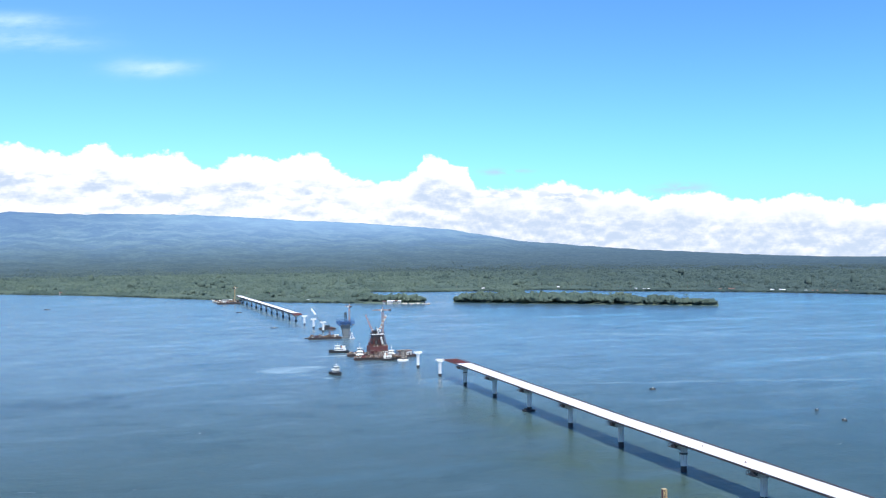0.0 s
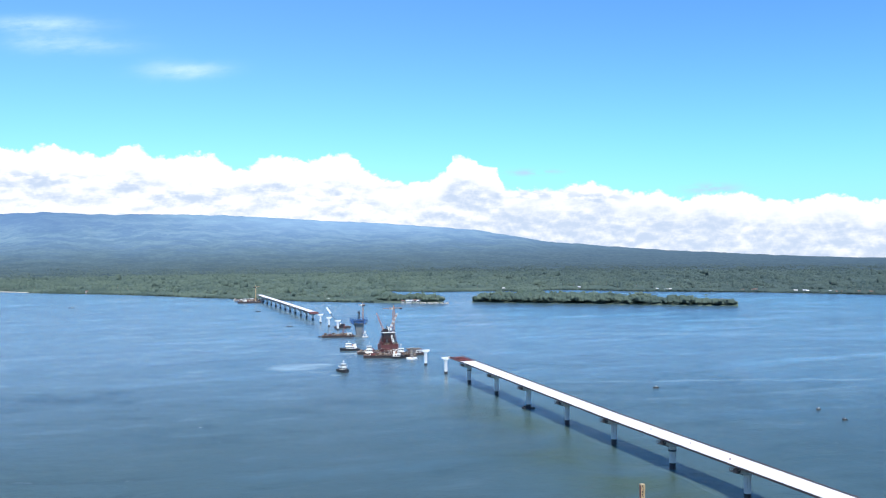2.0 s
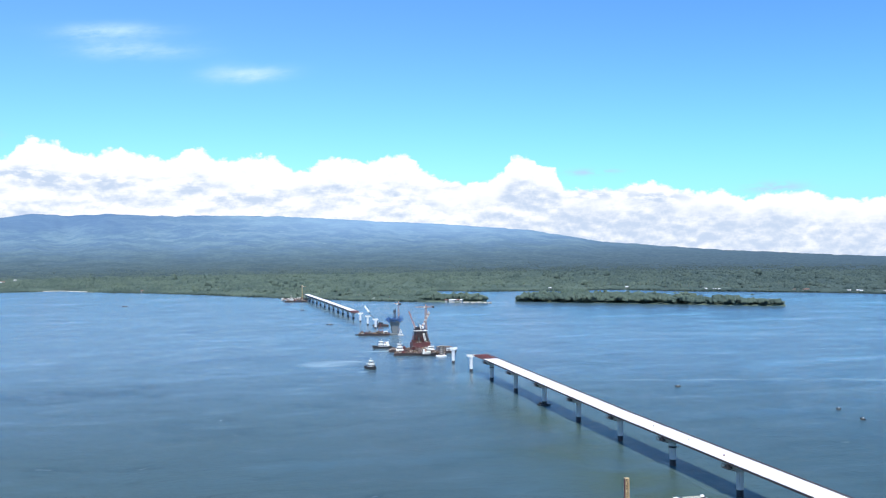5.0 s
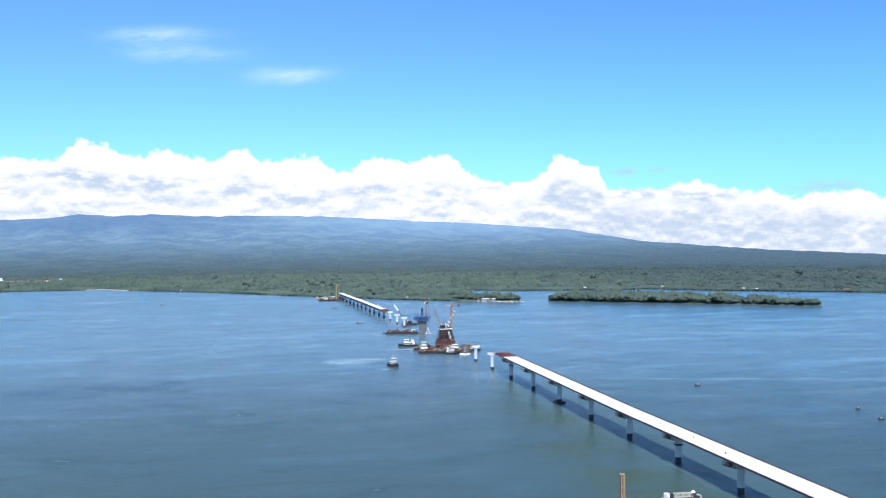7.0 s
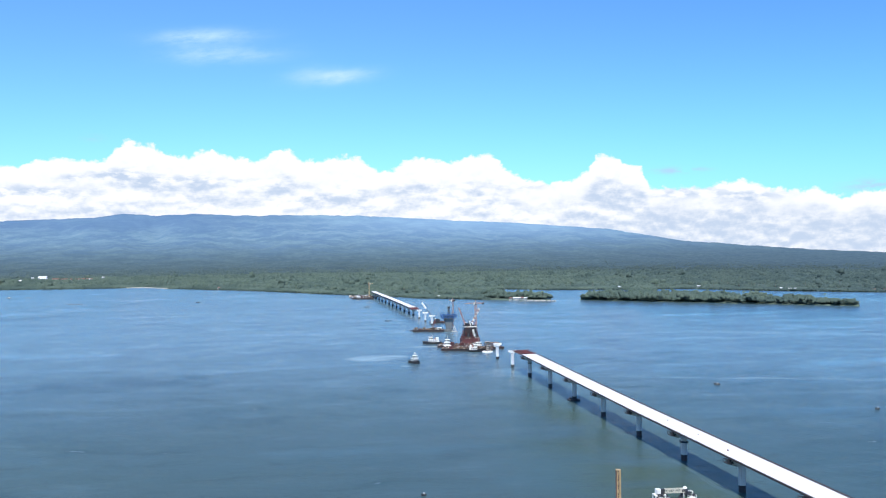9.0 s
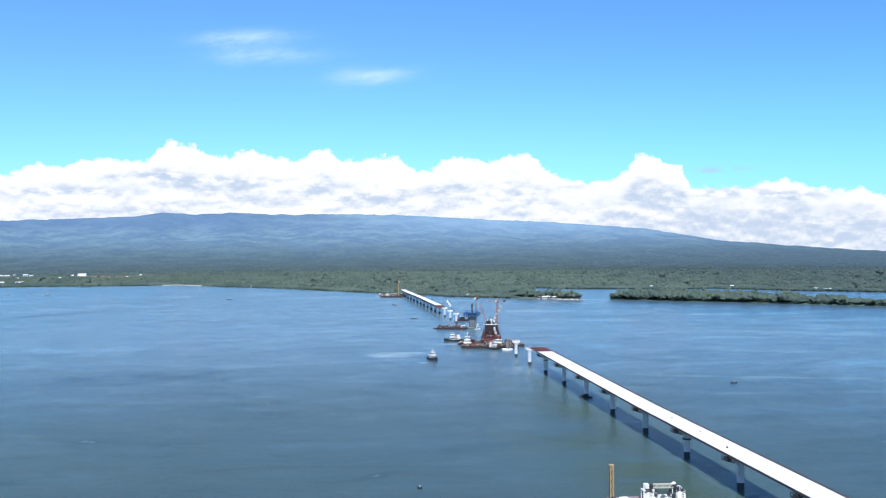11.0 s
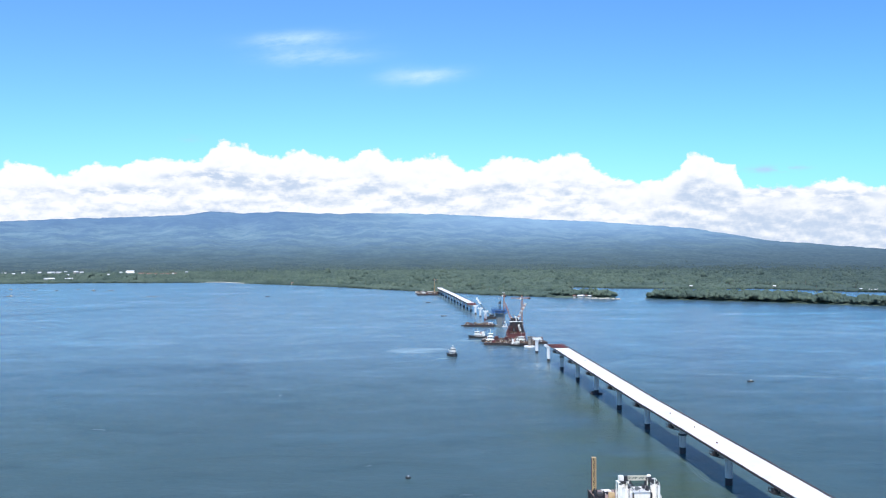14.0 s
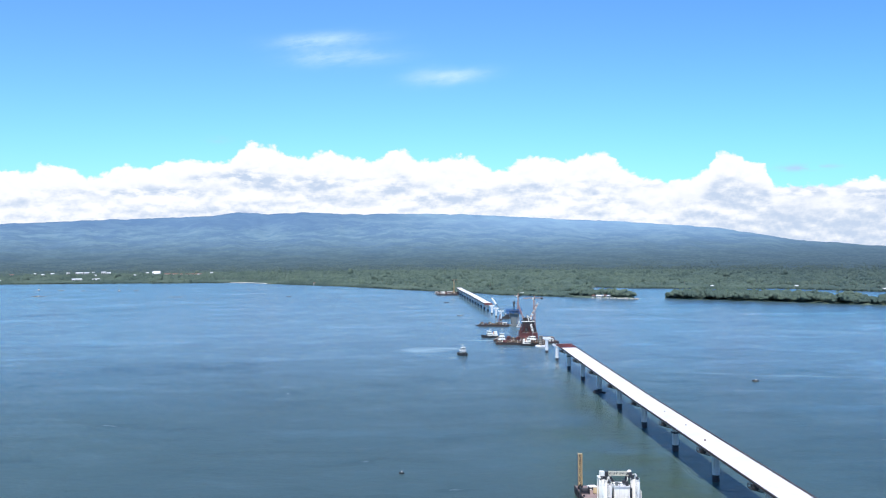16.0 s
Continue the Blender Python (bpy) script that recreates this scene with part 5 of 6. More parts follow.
def gear(m, kind, seed, size=1.0, label=""):
    """Loose deck gear: a stack of timber, a pipe bundle, a container, a heap of formwork, a drum group."""
    rnd = random.Random(seed)
    if kind == "timber":
        g = thing("timber_stack", m, label or "stack of brown timber planks on a barge deck", "timber", "deck gear")
        for k in range(6):
            for j in range(3):
                part("plank", boxes((-2.0 * size + rnd.uniform(-0.2, 0.2), 2.0 * size + rnd.uniform(-0.3, 0.3), -0.9 + 0.62 * j, -0.36 + 0.62 * j, 0.01 + 0.26 * k, 0.24 + 0.26 * k)), TIMBER, g)
    elif kind == "pipes":
        g = thing("pipe_bundle", m, label or "bundle of rusty steel pipes on a barge deck", "pipes", "deck gear")
        for k in range(4):
            for j in range(4 - k):
                ob = part("pipe", lathe(bmesh.new(), [(0.3, -2.6 * size), (0.3, 2.6 * size)], 8), RUST, g, flat=False)
                ob.matrix_basis = pose(0, -0.95 + 0.62 * j + 0.31 * k, 0.31 + 0.53 * k, 0, 90, 0)
    elif kind == "container":
        g = thing("site_container", m, label or "white steel site container with a dark door", "container", "deck gear")
        part("body", boxes((-2.6 * size, 2.6 * size, -1.2, 1.2, 0.01, 2.55), bevel=0.06), WHITE, g)
        part("door", boxes((-0.5, 0.5, -1.26, -1.2, 0.1, 2.1)), DARK, g)
        for k in (-1.6, 1.6):
            part("window", boxes((k * size - 0.5, k * size + 0.5, -1.25, -1.2, 1.1, 1.9)), GLASS, g)
    elif kind == "forms":
        g = thing("formwork_heap", m, label or "heap of red-brown steel formwork panels", "formwork", "deck gear")
        for k in range(8):
            ob = part("panel", boxes((-1.6 * size, 1.6 * size, -1.0, 1.0, 0, 0.14), (-1.6 * size, 1.6 * size, -1.0, -0.85, 0.14, 0.3), (-1.6 * size, 1.6 * size, 0.85, 1.0, 0.14, 0.3)), REDFORM, g)
            ob.matrix_basis = pose(rnd.uniform(-0.5, 0.5), rnd.uniform(-0.5, 0.5), 0.02 + 0.31 * k, rnd.uniform(-3, 3), rnd.uniform(-3, 3), rnd.uniform(-14, 14))
    elif kind == "drums":
        g = thing("fuel_drums", m, label or "group of upright steel drums on a barge deck", "drums", "deck gear")
        for k in range(7):
            part("drum", lathe(bmesh.new(), [(0.3, 0.01), (0.31, 0.3), (0.3, 0.32), (0.31, 0.62), (0.3, 0.9)], 10, 0.68 * (k % 3) - 0.6, 0.68 * (k // 3) - 0.6), (BLUE, RUST, WHITE)[k % 3], g, flat=False)
    elif kind == "heap":
        g = thing("scrap_heap", m, label or "jumbled heap of timber, steel and pale boards on a barge deck", "materials", "deck gear")
        for name, material, number in (("timber_jumble", TIMBER, 16), ("steel_jumble", BARGE_DECK, 14), ("dark_jumble", DARK, 9), ("pale_boards", WHITE, 7)):
            bm = bmesh.new()
            for k in range(number):
                a = rnd.uniform(0, 6.28)
                far = abs(rnd.gauss(0, 0.9)) * size
                z = max(0.12, (1.5 - far * 0.55) * rnd.random()) * size * 1.6
                tilt = rnd.uniform(-0.35, 0.35)
                run = Vector((math.cos(a * 3.7), math.sin(a * 3.7), tilt)) * rnd.uniform(0.5, 1.5) * size
                mid = Vector((far * math.cos(a) * 1.5, far * math.sin(a), z + abs(run.z)))
                bar(bm, mid - run, mid + run, rnd.uniform(0.2, 0.55) * size)
            low = min(v.co.z for v in bm.verts)
            for v in bm.verts:
                v.co.z -= low - 0.01
            part(name, bm, material, g)
    else:
        g = thing("generator_set", m, label or "boxy generator with an exhaust on a barge deck", "generator", "deck gear")
        part("housing", boxes((-1.7 * size, 1.7 * size, -0.8, 0.8, 0.01, 1.9), bevel=0.08), YELLOW if seed == 43 else (WHITE, DARK, TIMBER)[seed % 3], g)
        part("exhaust", lathe(bmesh.new(), [(0.12, 1.9), (0.12, 2.8)], 8, 0.9, 0), DARK, g)
        part("skid", boxes((-1.9 * size, 1.9 * size, -0.9, -0.7, 0, 0.2), (-1.9 * size, 1.9 * size, 0.7, 0.9, 0, 0.2)), DARK, g)
    return g


def strew(m, length, beam, z, seed, number):
    """Gear over a barge's deck, in the barge's own axes."""
    rnd = random.Random(seed)
    kinds = ("heap", "forms", "heap", "pipes", "heap", "timber", "heap", "generator", "heap", "heap", "forms", "drums")
    cells = [(i, j) for i in range(int(length / 4.4)) for j in range(max(1, int(beam / 4.5)))]
    rnd.shuffle(cells)
    for n, (i, j) in enumerate(cells[:number]):
        x = -length / 2 + 2.8 + i * (length - 5.6) / max(1, int(length / 4.4) - 1)
        rows = max(1, int(beam / 4.5))
        y = (j - (rows - 1) / 2) * 4.3
        gear(m @ pose(x, y, z, 0, 0, rnd.choice((0, 0, 90, 8, -12))), kinds[(n + seed) % 12], seed * 31 + n, rnd.uniform(0.75, 1.15) if (n + seed) % 2 == 0 else rnd.uniform(0.55, 0.8))


def crawler_crane(m, label, boom_to, boom_mat, striped=False, wide=1.1):
    """Tracks, a slewing cab with counterweight and a lattice boom to a point in its own axes, with pendant and hook lines."""
    c = thing("crawler_crane", m, label, "crane", "cranes")
    for s in (-1, 1):
        bm = bmesh.new()
        prof = [(-2.6, 0.25), (-2.2, 0.02), (2.2, 0.02), (2.6, 0.25), (2.6, 0.75), (2.2, 1.0), (-2.2, 1.0), (-2.6, 0.75)]
        sides = [[bm.verts.new((s * 1.75 + d, y, z)) for y, z in prof] for d in (-0.4, 0.4)]
        bm.faces.new(sides[0])
        bm.faces.new(sides[1][::-1])
        for k in range(8):
            bm.faces.new((sides[0][k], sides[1][k], sides[1][(k + 1) % 8], sides[0][(k + 1) % 8]))
        bmesh.ops.recalc_face_normals(bm, faces=bm.faces[:])
        part("track", bm, DARK, c, "dark crawler track")
    part("turntable", lathe(bmesh.new(), [(1.2, 0.8), (1.2, 1.3)], 14), DARK, c)
    part("machine_house", boxes((-1.5, 1.5, -3.2, 1.2, 1.3, 3.1), bevel=0.12), DARK, c)
    part("counterweight", boxes((-1.6, 1.6, -4.0, -3.2, 1.3, 3.2), bevel=0.12), DARK, c)
    cab = part("cab", boxes((0.6, 1.7, 0.6, 2.3, 1.4, 3.7), bevel=0.1), WHITE, c, "white operator's cab")
    part("window", boxes((0.75, 1.55, 2.28, 2.36, 2.2, 3.4)), GLASS, cab)
    foot, tip = Vector((0, 1.2, 1.8)), Vector(boom_to)
    if striped:
        n = 9
        for k in range(n):
            bm = lattice(bmesh.new(), foot + (tip - foot) * k / n, foot + (tip - foot) * (k + 0.99) / n, wide, 1.3, 0.16)
            part("boom_section", bm, (WHITE, ORANGE)[k % 2], c)
    else:
        part("boom", lattice(bmesh.new(), foot, tip, wide, 1.6, 0.16, wide * 0.55), boom_mat, c, "lattice boom")
    bm = bmesh.new()
    bar(bm, (0, -2.6, 3.5), (0, -1.2, 7.0), 0.2)
    bar(bm, (0, -1.2, 7.0), tip, 0.07)
    bar(bm, (0, -3.0, 3.4), (0, -1.2, 7.0), 0.07)
    part("pendant", bm, DARK, c)
    bm = bar(bmesh.new(), tip, tip - Vector((0, 0, (tip.z - 3) * 0.55)), 0.07)
    low = tip - Vector((0, 0, (tip.z - 3) * 0.55))
    box(bm, low.x - 0.3, low.x + 0.3, low.y - 0.2, low.y + 0.2, low.z - 0.8, low.z)
    part("hook_line", bm, DARK, c)
    return c


def tower_crane(m, tall, jib, counter, material, label, wide=1.2):
    t = thing("tower_crane", m, label, "crane", "cranes")
    part("base_frame", boxes((-1.8, 1.8, -1.8, 1.8, 0.0, 0.5), bevel=0.06), DARK, t)
    part("mast", lattice(bmesh.new(), (0, 0, 0.4), (0, 0, tall), wide, 1.5, 0.17), material, t, "lattice mast")
    part("slewing_unit", lathe(bmesh.new(), [(0.8, tall), (0.95, tall + 0.3), (0.95, tall + 0.8), (0.7, tall + 1.1)], 12), DARK, t)
    cab = part("cab", boxes((0.6, 1.9, -0.7, 0.7, tall + 0.2, tall + 2.1), bevel=0.08), WHITE, t)
    part("window", boxes((0.8, 1.7, -0.78, -0.7, tall + 0.9, tall + 1.9)), GLASS, cab)
    part("tower_head", lattice(bmesh.new(), (0, 0, tall + 1.0), (0, 0, tall + 4.4), wide * 0.8, 1.1, 0.14, 0.25), material, t)
    part("jib", lattice(bmesh.new(), (0.4, 0, tall + 1.5), (jib, 0, tall + 1.7), wide * 0.75, 1.3, 0.13, 0.5), material, t, "horizontal lattice jib")
    part("counter_jib", lattice(bmesh.new(), (-0.4, 0, tall + 1.5), (-counter, 0, tall + 1.5), wide * 0.75, 1.3, 0.13), material, t)
    part("counterweight", boxes((-counter - 0.3, -counter + 1.6, -0.7, 0.7, tall + 0.3, tall + 1.9), bevel=0.06), DARK, t)
    bm = bmesh.new()
    bar(bm, (0, 0, tall + 4.3), (jib * 0.75, 0, tall + 2.1), 0.08)
    bar(bm, (0, 0, tall + 4.3), (-counter, 0, tall + 1.9), 0.08)
    bar(bm, (jib * 0.8, 0, tall + 1.4), (jib * 0.8, 0, tall - 6), 0.07)
    part("tie_rods", bm, DARK, t)
    return t


# -- pylon under blue formwork --
PYLON_B = pose(2.0, 289, 0)
py = thing("bridge_pylon", PYLON_B @ Matrix.Diagonal((0.93, 0.8, 0.97, 1)), "tapered concrete main pier under blue climbing formwork", "pier", "main bridge piers")
part("pile_cap", boxes((-5.0, 5.0, -5.0, 5.0, -1.5, 1.8), bevel=0.15), GREY_CONCRETE, py, "wide concrete pile cap at the waterline")
bm = bmesh.new()
box(bm, -4.6, 4.6, -2.9, 2.9, 13.0, 1.8, taper=0.58, taper_y=0.8)
bmesh.ops.recalc_face_normals(bm, faces=bm.faces[:])
part("shaft", bm, GREY_CONCRETE, py, "grey shaft widening towards its head")
part("head_block", boxes((-4.8, 4.8, -3.4, 3.4, 13.0, 15.0), bevel=0.1), GREY_CONCRETE, py)
part("lower_platform", boxes((-8.4, 8.4, -5.4, 5.4, 14.2, 14.5)), DARK, py)
for k in range(8):
    part("platform_board", boxes((-8.2 + 2.1 * k, -6.5 + 2.1 * k, -5.55, -5.4, 13.9 + 0.2 * (k % 2), 15.2 - 0.3 * (k % 3))), GREY_CONCRETE if k % 3 else BLUE, py)
for k in range(7):
    x = -8.4 + 2.8 * k
    part("form_panel", boxes((x - 1.0, x + 1.0, -4.9, -4.6, 17.7, 18.5 + 0.5 * (k % 2))), BLUE, py, "blue steel formwork panel")
    part("form_panel", boxes((x - 1.0, x + 1.0, 4.6, 4.9, 17.7, 18.5 + 0.5 * (k % 2))), BLUE, py, "blue steel formwork panel")
part("form_truss", lattice(bmesh.new(), (-9.4, -4.75, 16.2), (9.4, -4.75, 16.2), 1.6, 2.2, 0.26), BLUE, py, "blue steel formwork truss")
part("form_truss", lattice(bmesh.new(), (-9.4, 4.75, 16.2), (9.4, 4.75, 16.2), 1.6, 2.2, 0.26), BLUE, py, "blue steel formwork truss")
for s in (-1, 1):
    part("end_panel", boxes((s * 9.2 - 0.2, s * 9.2 + 0.2, -4.5, 4.5, 16.9, 18.0)), BLUE, py)
part("core_block", boxes((-5.4, 5.4, -3.8, 3.8, 15.0, 17.4), bevel=0.1), DARK, py)
part("railing", rails(bmesh.new(), [(-9.4, -5.4), (9.4, -5.4), (9.4, 5.4), (-9.4, 5.4), (-9.4, -5.4)], 19.6, 1.1, 1.5, 0.1), BLUE, py)
part("jacking_tower", lattice(bmesh.new(), (0.2, 0, 18.6), (0.2, 0, 28.0), 1.8, 1.6, 0.24), DARK, py, "dark jacking tower on the pier head")
part("jack_head", boxes((-1.2, 1.6, -1.1, 1.1, 25.0, 26.6), bevel=0.08), DARK, py)
for s in (-1, 1):
    bm = bar(bmesh.new(), (s * 7.6, -4, 14.3), (s * 3.6, -2.6, 9.5), 0.3)
    part("brace", bm, DARK, py)
tower_crane(PYLON_B @ pose(5.4, 4.2, 2.1, 0, 0, 160), 29, 4.5, 2.5, ORANGE, "slim orange tower crane beside the blue formwork", 1.3)

frame_a = thing("white_derrick", PYLON_B @ pose(4.6, -8.6, 0), "small white A-frame derrick on a pontoon", "derrick")
frame_a.scale = (0.75, 0.75, 0.72)
part("pontoon", boxes((-4, 4, -2.6, 2.6, -0.6, 1.3), bevel=0.15), CONCRETE, frame_a)
bm = bmesh.new()
for s in (-1, 1):
    bar(bm, (s * 2.4, 0, 1.3), (s * 0.4, 0, 9.0), 0.45)
bar(bm, (-1.7, 0, 4.2), (1.7, 0, 4.2), 0.3)
bar(bm, (-0.6, 0, 8.9), (0.6, 0, 8.9), 0.45)
bar(bm, (0, 0, 8.9), (0, -2.2, 1.3), 0.28)
part("legs", bm, WHITE, frame_a, "white steel legs")

B1 = pose(-19.5, 292, 0, 0, 0, -10)
barge(B1, 33, 12, "long rust-brown work barge moored by the blue pylon", seed=3)
strew(B1, 31, 11, 1.76, 3, 13)
bm = lattice(bmesh.new(), (-2.2, 0, 0), (0, 0, 11), 2.0, 1.6, 0.2, 0.6)
derrick = thing("derrick_mast", B1 @ pose(7, 1, 1.75), "brown lattice derrick mast standing on a barge", "derrick")
part("mast", bm, RUST, derrick)
bm = bar(bmesh.new(), (2.6, 0, 0), (0, 0, 11), 0.3)
part("stay", bm, RUST, derrick)
part("hoist", boxes((-1.6, 1.8, -1.2, 1.2, 0.0, 1.5), bevel=0.1), DARK, derrick)
gear(B1 @ pose(12, -2, 1.76), "container", 91, 0.9, "red-roofed site cabin on the barge")

# -- pylon in red formwork --
PYLON_A = pose(1.0, 167, 0)
LEDGE = PYLON_A @ pose(0, 0, 5.0)
pa = thing("bridge_pylon", PYLON_A @ Matrix.Diagonal((0.72, 0.72, 0.96, 1)), "main pier base wrapped in red-brown steel formwork and scaffolding", "pier", "main bridge piers")
part("cofferdam", boxes((-12, 11, -8.5, 8.5, -1.5, 5.2), bevel=0.12), RUST, pa, "red-brown steel cofferdam wall")
for k in range(12):
    x = -11.2 + 1.95 * k
    part("waler_rib", boxes((x - 0.16, x + 0.16, -8.85, -8.5, -0.5, 5.2)), REDFORM, pa)
part("waler", boxes((-12.3, 11.3, -9.0, -8.5, 4.2, 4.7), (-12.3, 11.3, -9.0, -8.5, 1.8, 2.2)), REDFORM, pa)
bm = bmesh.new()
box(bm, -8.8, 8.2, -5.5, 5.5, 5.2, 13.6, taper=0.82, taper_y=0.85)
part("shaft_form", bm, FORM_AND_SHADE, pa, "dark red-brown steel shaft formwork")
for k in range(5):
    part("form_panel", boxes((-7.9 + 3.3 * k, -5.6 + 3.3 * k, -5.62, -5.5, 6.0 + (k % 3), 12.0 - (k * 2) % 3)), (REDFORM, GREY_CONCRETE, REDFORM, RUST, GREY_CONCRETE)[k], pa, "mismatched formwork panel")
for side in (-1, 1):
    for k in range(6):
        bm = bmesh.new()
        x0 = -9.4 + 3.6 * k
        for h in range(5):
            z = 5.2 + 2.0 * h
            y = side * (6.6 - 0.12 * h)
            bar(bm, (x0, y, z), (x0, y, z + 2.0), 0.2)
            bar(bm, (x0, y, z + 2.0), (min(x0 + 3.6, 8.8), y, z + 2.0), 0.16)
            bar(bm, (x0, y, z), (min(x0 + 3.6, 8.8), y, z + 2.0), 0.12)
        part("scaffold_bay", bm, REDFORM if k % 2 else DARK, pa, "steel scaffold bay")
for h in (7.2, 9.2, 11.2):
    part("scaffold_deck", boxes((-9.6, 8.8, -7.2, -6.2, h, h + 0.12)), FORM_AND_SHADE, pa)
    part("scaffold_deck", boxes((-9.6, 8.8, 6.2, 7.2, h, h + 0.12)), FORM_AND_SHADE, pa)
part("top_form", boxes((-7.6, 7.0, -4.8, 4.8, 13.6, 16.0), bevel=0.08), DARK, pa, "dark upper formwork")
part("top_platform", boxes((-8.6, 8.0, -5.6, 5.6, 16.0, 16.5)), WHITE, pa, "pale concrete rim and working platform")
part("railing", rails(bmesh.new(), [(-8.5, -5.5), (7.9, -5.5), (7.9, 5.5), (-8.5, 5.5), (-8.5, -5.5)], 16.5, 1.1, 1.5, 0.1), DARK, pa)
bm = bmesh.new()
for k in range(7):
    bar(bm, (2.5 + 0.35 * k, -7.4 - 0.02 * k, 7.0 + k), (2.85 + 0.35 * k, -7.42 - 0.02 * k, 8.0 + k), 1.6)
slide = part("hanging_panel", boxes((-1.3, 1.3, -0.12, 0.12, -3.6, 3.6)), WHITE, pa, "tilted white access stair tower")
bm.free()
slide.matrix_basis = pose(3.4, -7.5, 10.6, 0, -16, 0)
for k in range(8):
    step = part("stair_flight", boxes((-1.2, 1.2, -0.3, 0.3, -0.09, 0.09)), DARK, pa)
    step.matrix_basis = pose(3.4 + 0.28 * (k - 3.5), -7.9, 10.6 + 0.95 * (k - 3.5), 0, -16 + (40 if k % 2 else -40), 0)
for k in range(18):
    part("starter_bar", bar(bmesh.new(), (-6.6 + 0.78 * k, -3.8 if k % 2 else 3.8, 16.4), (-6.6 + 0.78 * k, -3.8 if k % 2 else 3.8, 18.6), 0.12), RUST, pa)

for k, (x, y) in enumerate(((-7.2, -5.1), (-4.4, -5.2), (-1.4, -5.1), (1.6, -5.2), (4.4, -5.1), (6.6, -4.6), (-7.4, -1.5), (6.8, 0.8))):
    gear(LEDGE @ pose(x, y, 0, 0, 0, 53 * k), "heap" if k % 3 else "forms", 860 + k, 0.62, "pile of formwork and boards on the cofferdam")
for s in (-1, 1):
    for y in (-5.0, 0.0, 5.0):
        part("raking_prop", bar(bmesh.new(), (s * 11.4 - 0.4, y, 5.2), (s * 7.9 - 0.4, y * 0.8, 13.2), 0.42), REDFORM, pa)
        part("raking_prop", bar(bmesh.new(), (s * 10.2 - 0.4, y, 5.2), (s * 8.3 - 0.4, y * 0.85, 9.6), 0.3), DARK, pa)
    for z in (7.4, 9.6, 11.6):
        part("prop_tie", bar(bmesh.new(), (s * (11.4 - (z - 5.2) * 0.44) - 0.4, -5.2, z), (s * (11.4 - (z - 5.2) * 0.44) - 0.4, 5.2, z), 0.24), DARK, pa)

boom = thing("concrete_boom", PYLON_A @ pose(0.0, -2.2, 15.85, 0, 0, 20) @ Matrix.Diagonal((0.7, 0.7, 0.7, 1)), "white concrete placing boom on the pier top", "boom")
part("pedestal", lathe(bmesh.new(), [(0.9, 0.0), (0.7, 1.6), (0.7, 2.6)], 12), WHITE, boom, "", False)
bm = bar(bmesh.new(), (0, 0, 2.2), (-2.2, 0, 7.6), 1.2)
part("lower_arm", bm, WHITE, boom)
bm = bar(bmesh.new(), (-2.2, 0, 7.6), (1.8, 0, 5.0), 0.8)
part("upper_arm", bm, WHITE, boom)
tower_crane(PYLON_A @ pose(6.4, 4.6, 4.95, 0, 0, 188), 30.5, 10.5, 8.0, ORANGE, "orange tower crane with a horizontal jib over the pier", 1.5)
crawler_crane(PYLON_A @ pose(0.6, 1.0, 15.85, 0, 0, -62), "striped white and orange lattice crane on the pier top", (0, 11.0, 16.5), ORANGE, True, 1.3)
crawler_crane(PYLON_A @ pose(-3.2, 1.0, 15.85, 0, 0, 62), "faded red lattice crane luffed steeply on the pier top", (0, 7.5, 17.5), PINK, False, 1.3)

B2 = pose(-12.5, 112, 0, 0, 0, -14)
barge(B2, 45, 13, "large cluttered rust-brown work barge before the red pylon", seed=5)
strew(B2, 43, 12, 1.76, 4, 19)
for k in range(9):
    gear(B2 @ pose(-11 + 3.2 * k, -4.6 + 0.5 * math.sin(k * 2.2), 1.76, 0, 0, 37 * k), "heap", 700 + k, 0.95)
B3 = pose(-14, 140, 0, 0, 0, -12)
barge(B3, 40, 14, "rust-brown work barge between the pylon and a second barge", seed=8)
strew(B3, 38, 13, 1.76, 8, 20)


def deck_house(m, label, tiers=3, wide=5.5):
    d = thing("barge_deckhouse", m, label, "deckhouse", "deck cabins")
    for k in range(tiers):
        w = wide * (1 - 0.18 * k) / 2
        tier = part("tier", boxes((-w, w, -w * 0.8, w * 0.8, 2.6 * k + 0.01, 2.6 * k + 2.5), bevel=0.08), WHITE, d)
        window_band(tier, -w, w, -w * 0.8, w * 0.8, 2.6 * k + 1.2, 2.6 * k + 2.0, 3, 2)
        part("roof_slab", boxes((-w - 0.4, w + 0.4, -w * 0.8 - 0.4, w * 0.8 + 0.4, 2.6 * k + 2.5, 2.6 * k + 2.6)), WHITE, d)
    part("mast", bar(bmesh.new(), (0, 0, 2.6 * tiers), (0, 0, 2.6 * tiers + 4), 0.15), WHITE, d)
    return d


deck_house(B2 @ pose(-17.5, 1.0, 1.76), "white three-tier deckhouse on a work barge", 3, 6.0)
deck_house(B2 @ pose(9.5, 3.0, 1.76), "white two-tier deck cabin on a work barge", 2, 5.5)
tugboat(pose(-34.0, 172, 0, 0, 0, 82), "white-topped workboat with a dark hull by the barges", 18, 6.0, True)
tugboat(pose(-8.6, 100.6, 0, 0, 0, -104), "small white motor boat alongside the barge", 12, 4.4, True)
B4 = pose(11, 120, 0, 0, 0, 4)
barge(B4, 20, 10, "short rust-brown barge stacked with formwork frames", seed=11)
frame_stack = thing("formwork_cage", B4 @ pose(0, 0, 1.76), "tall red-brown steel formwork cage on a barge", "cage")
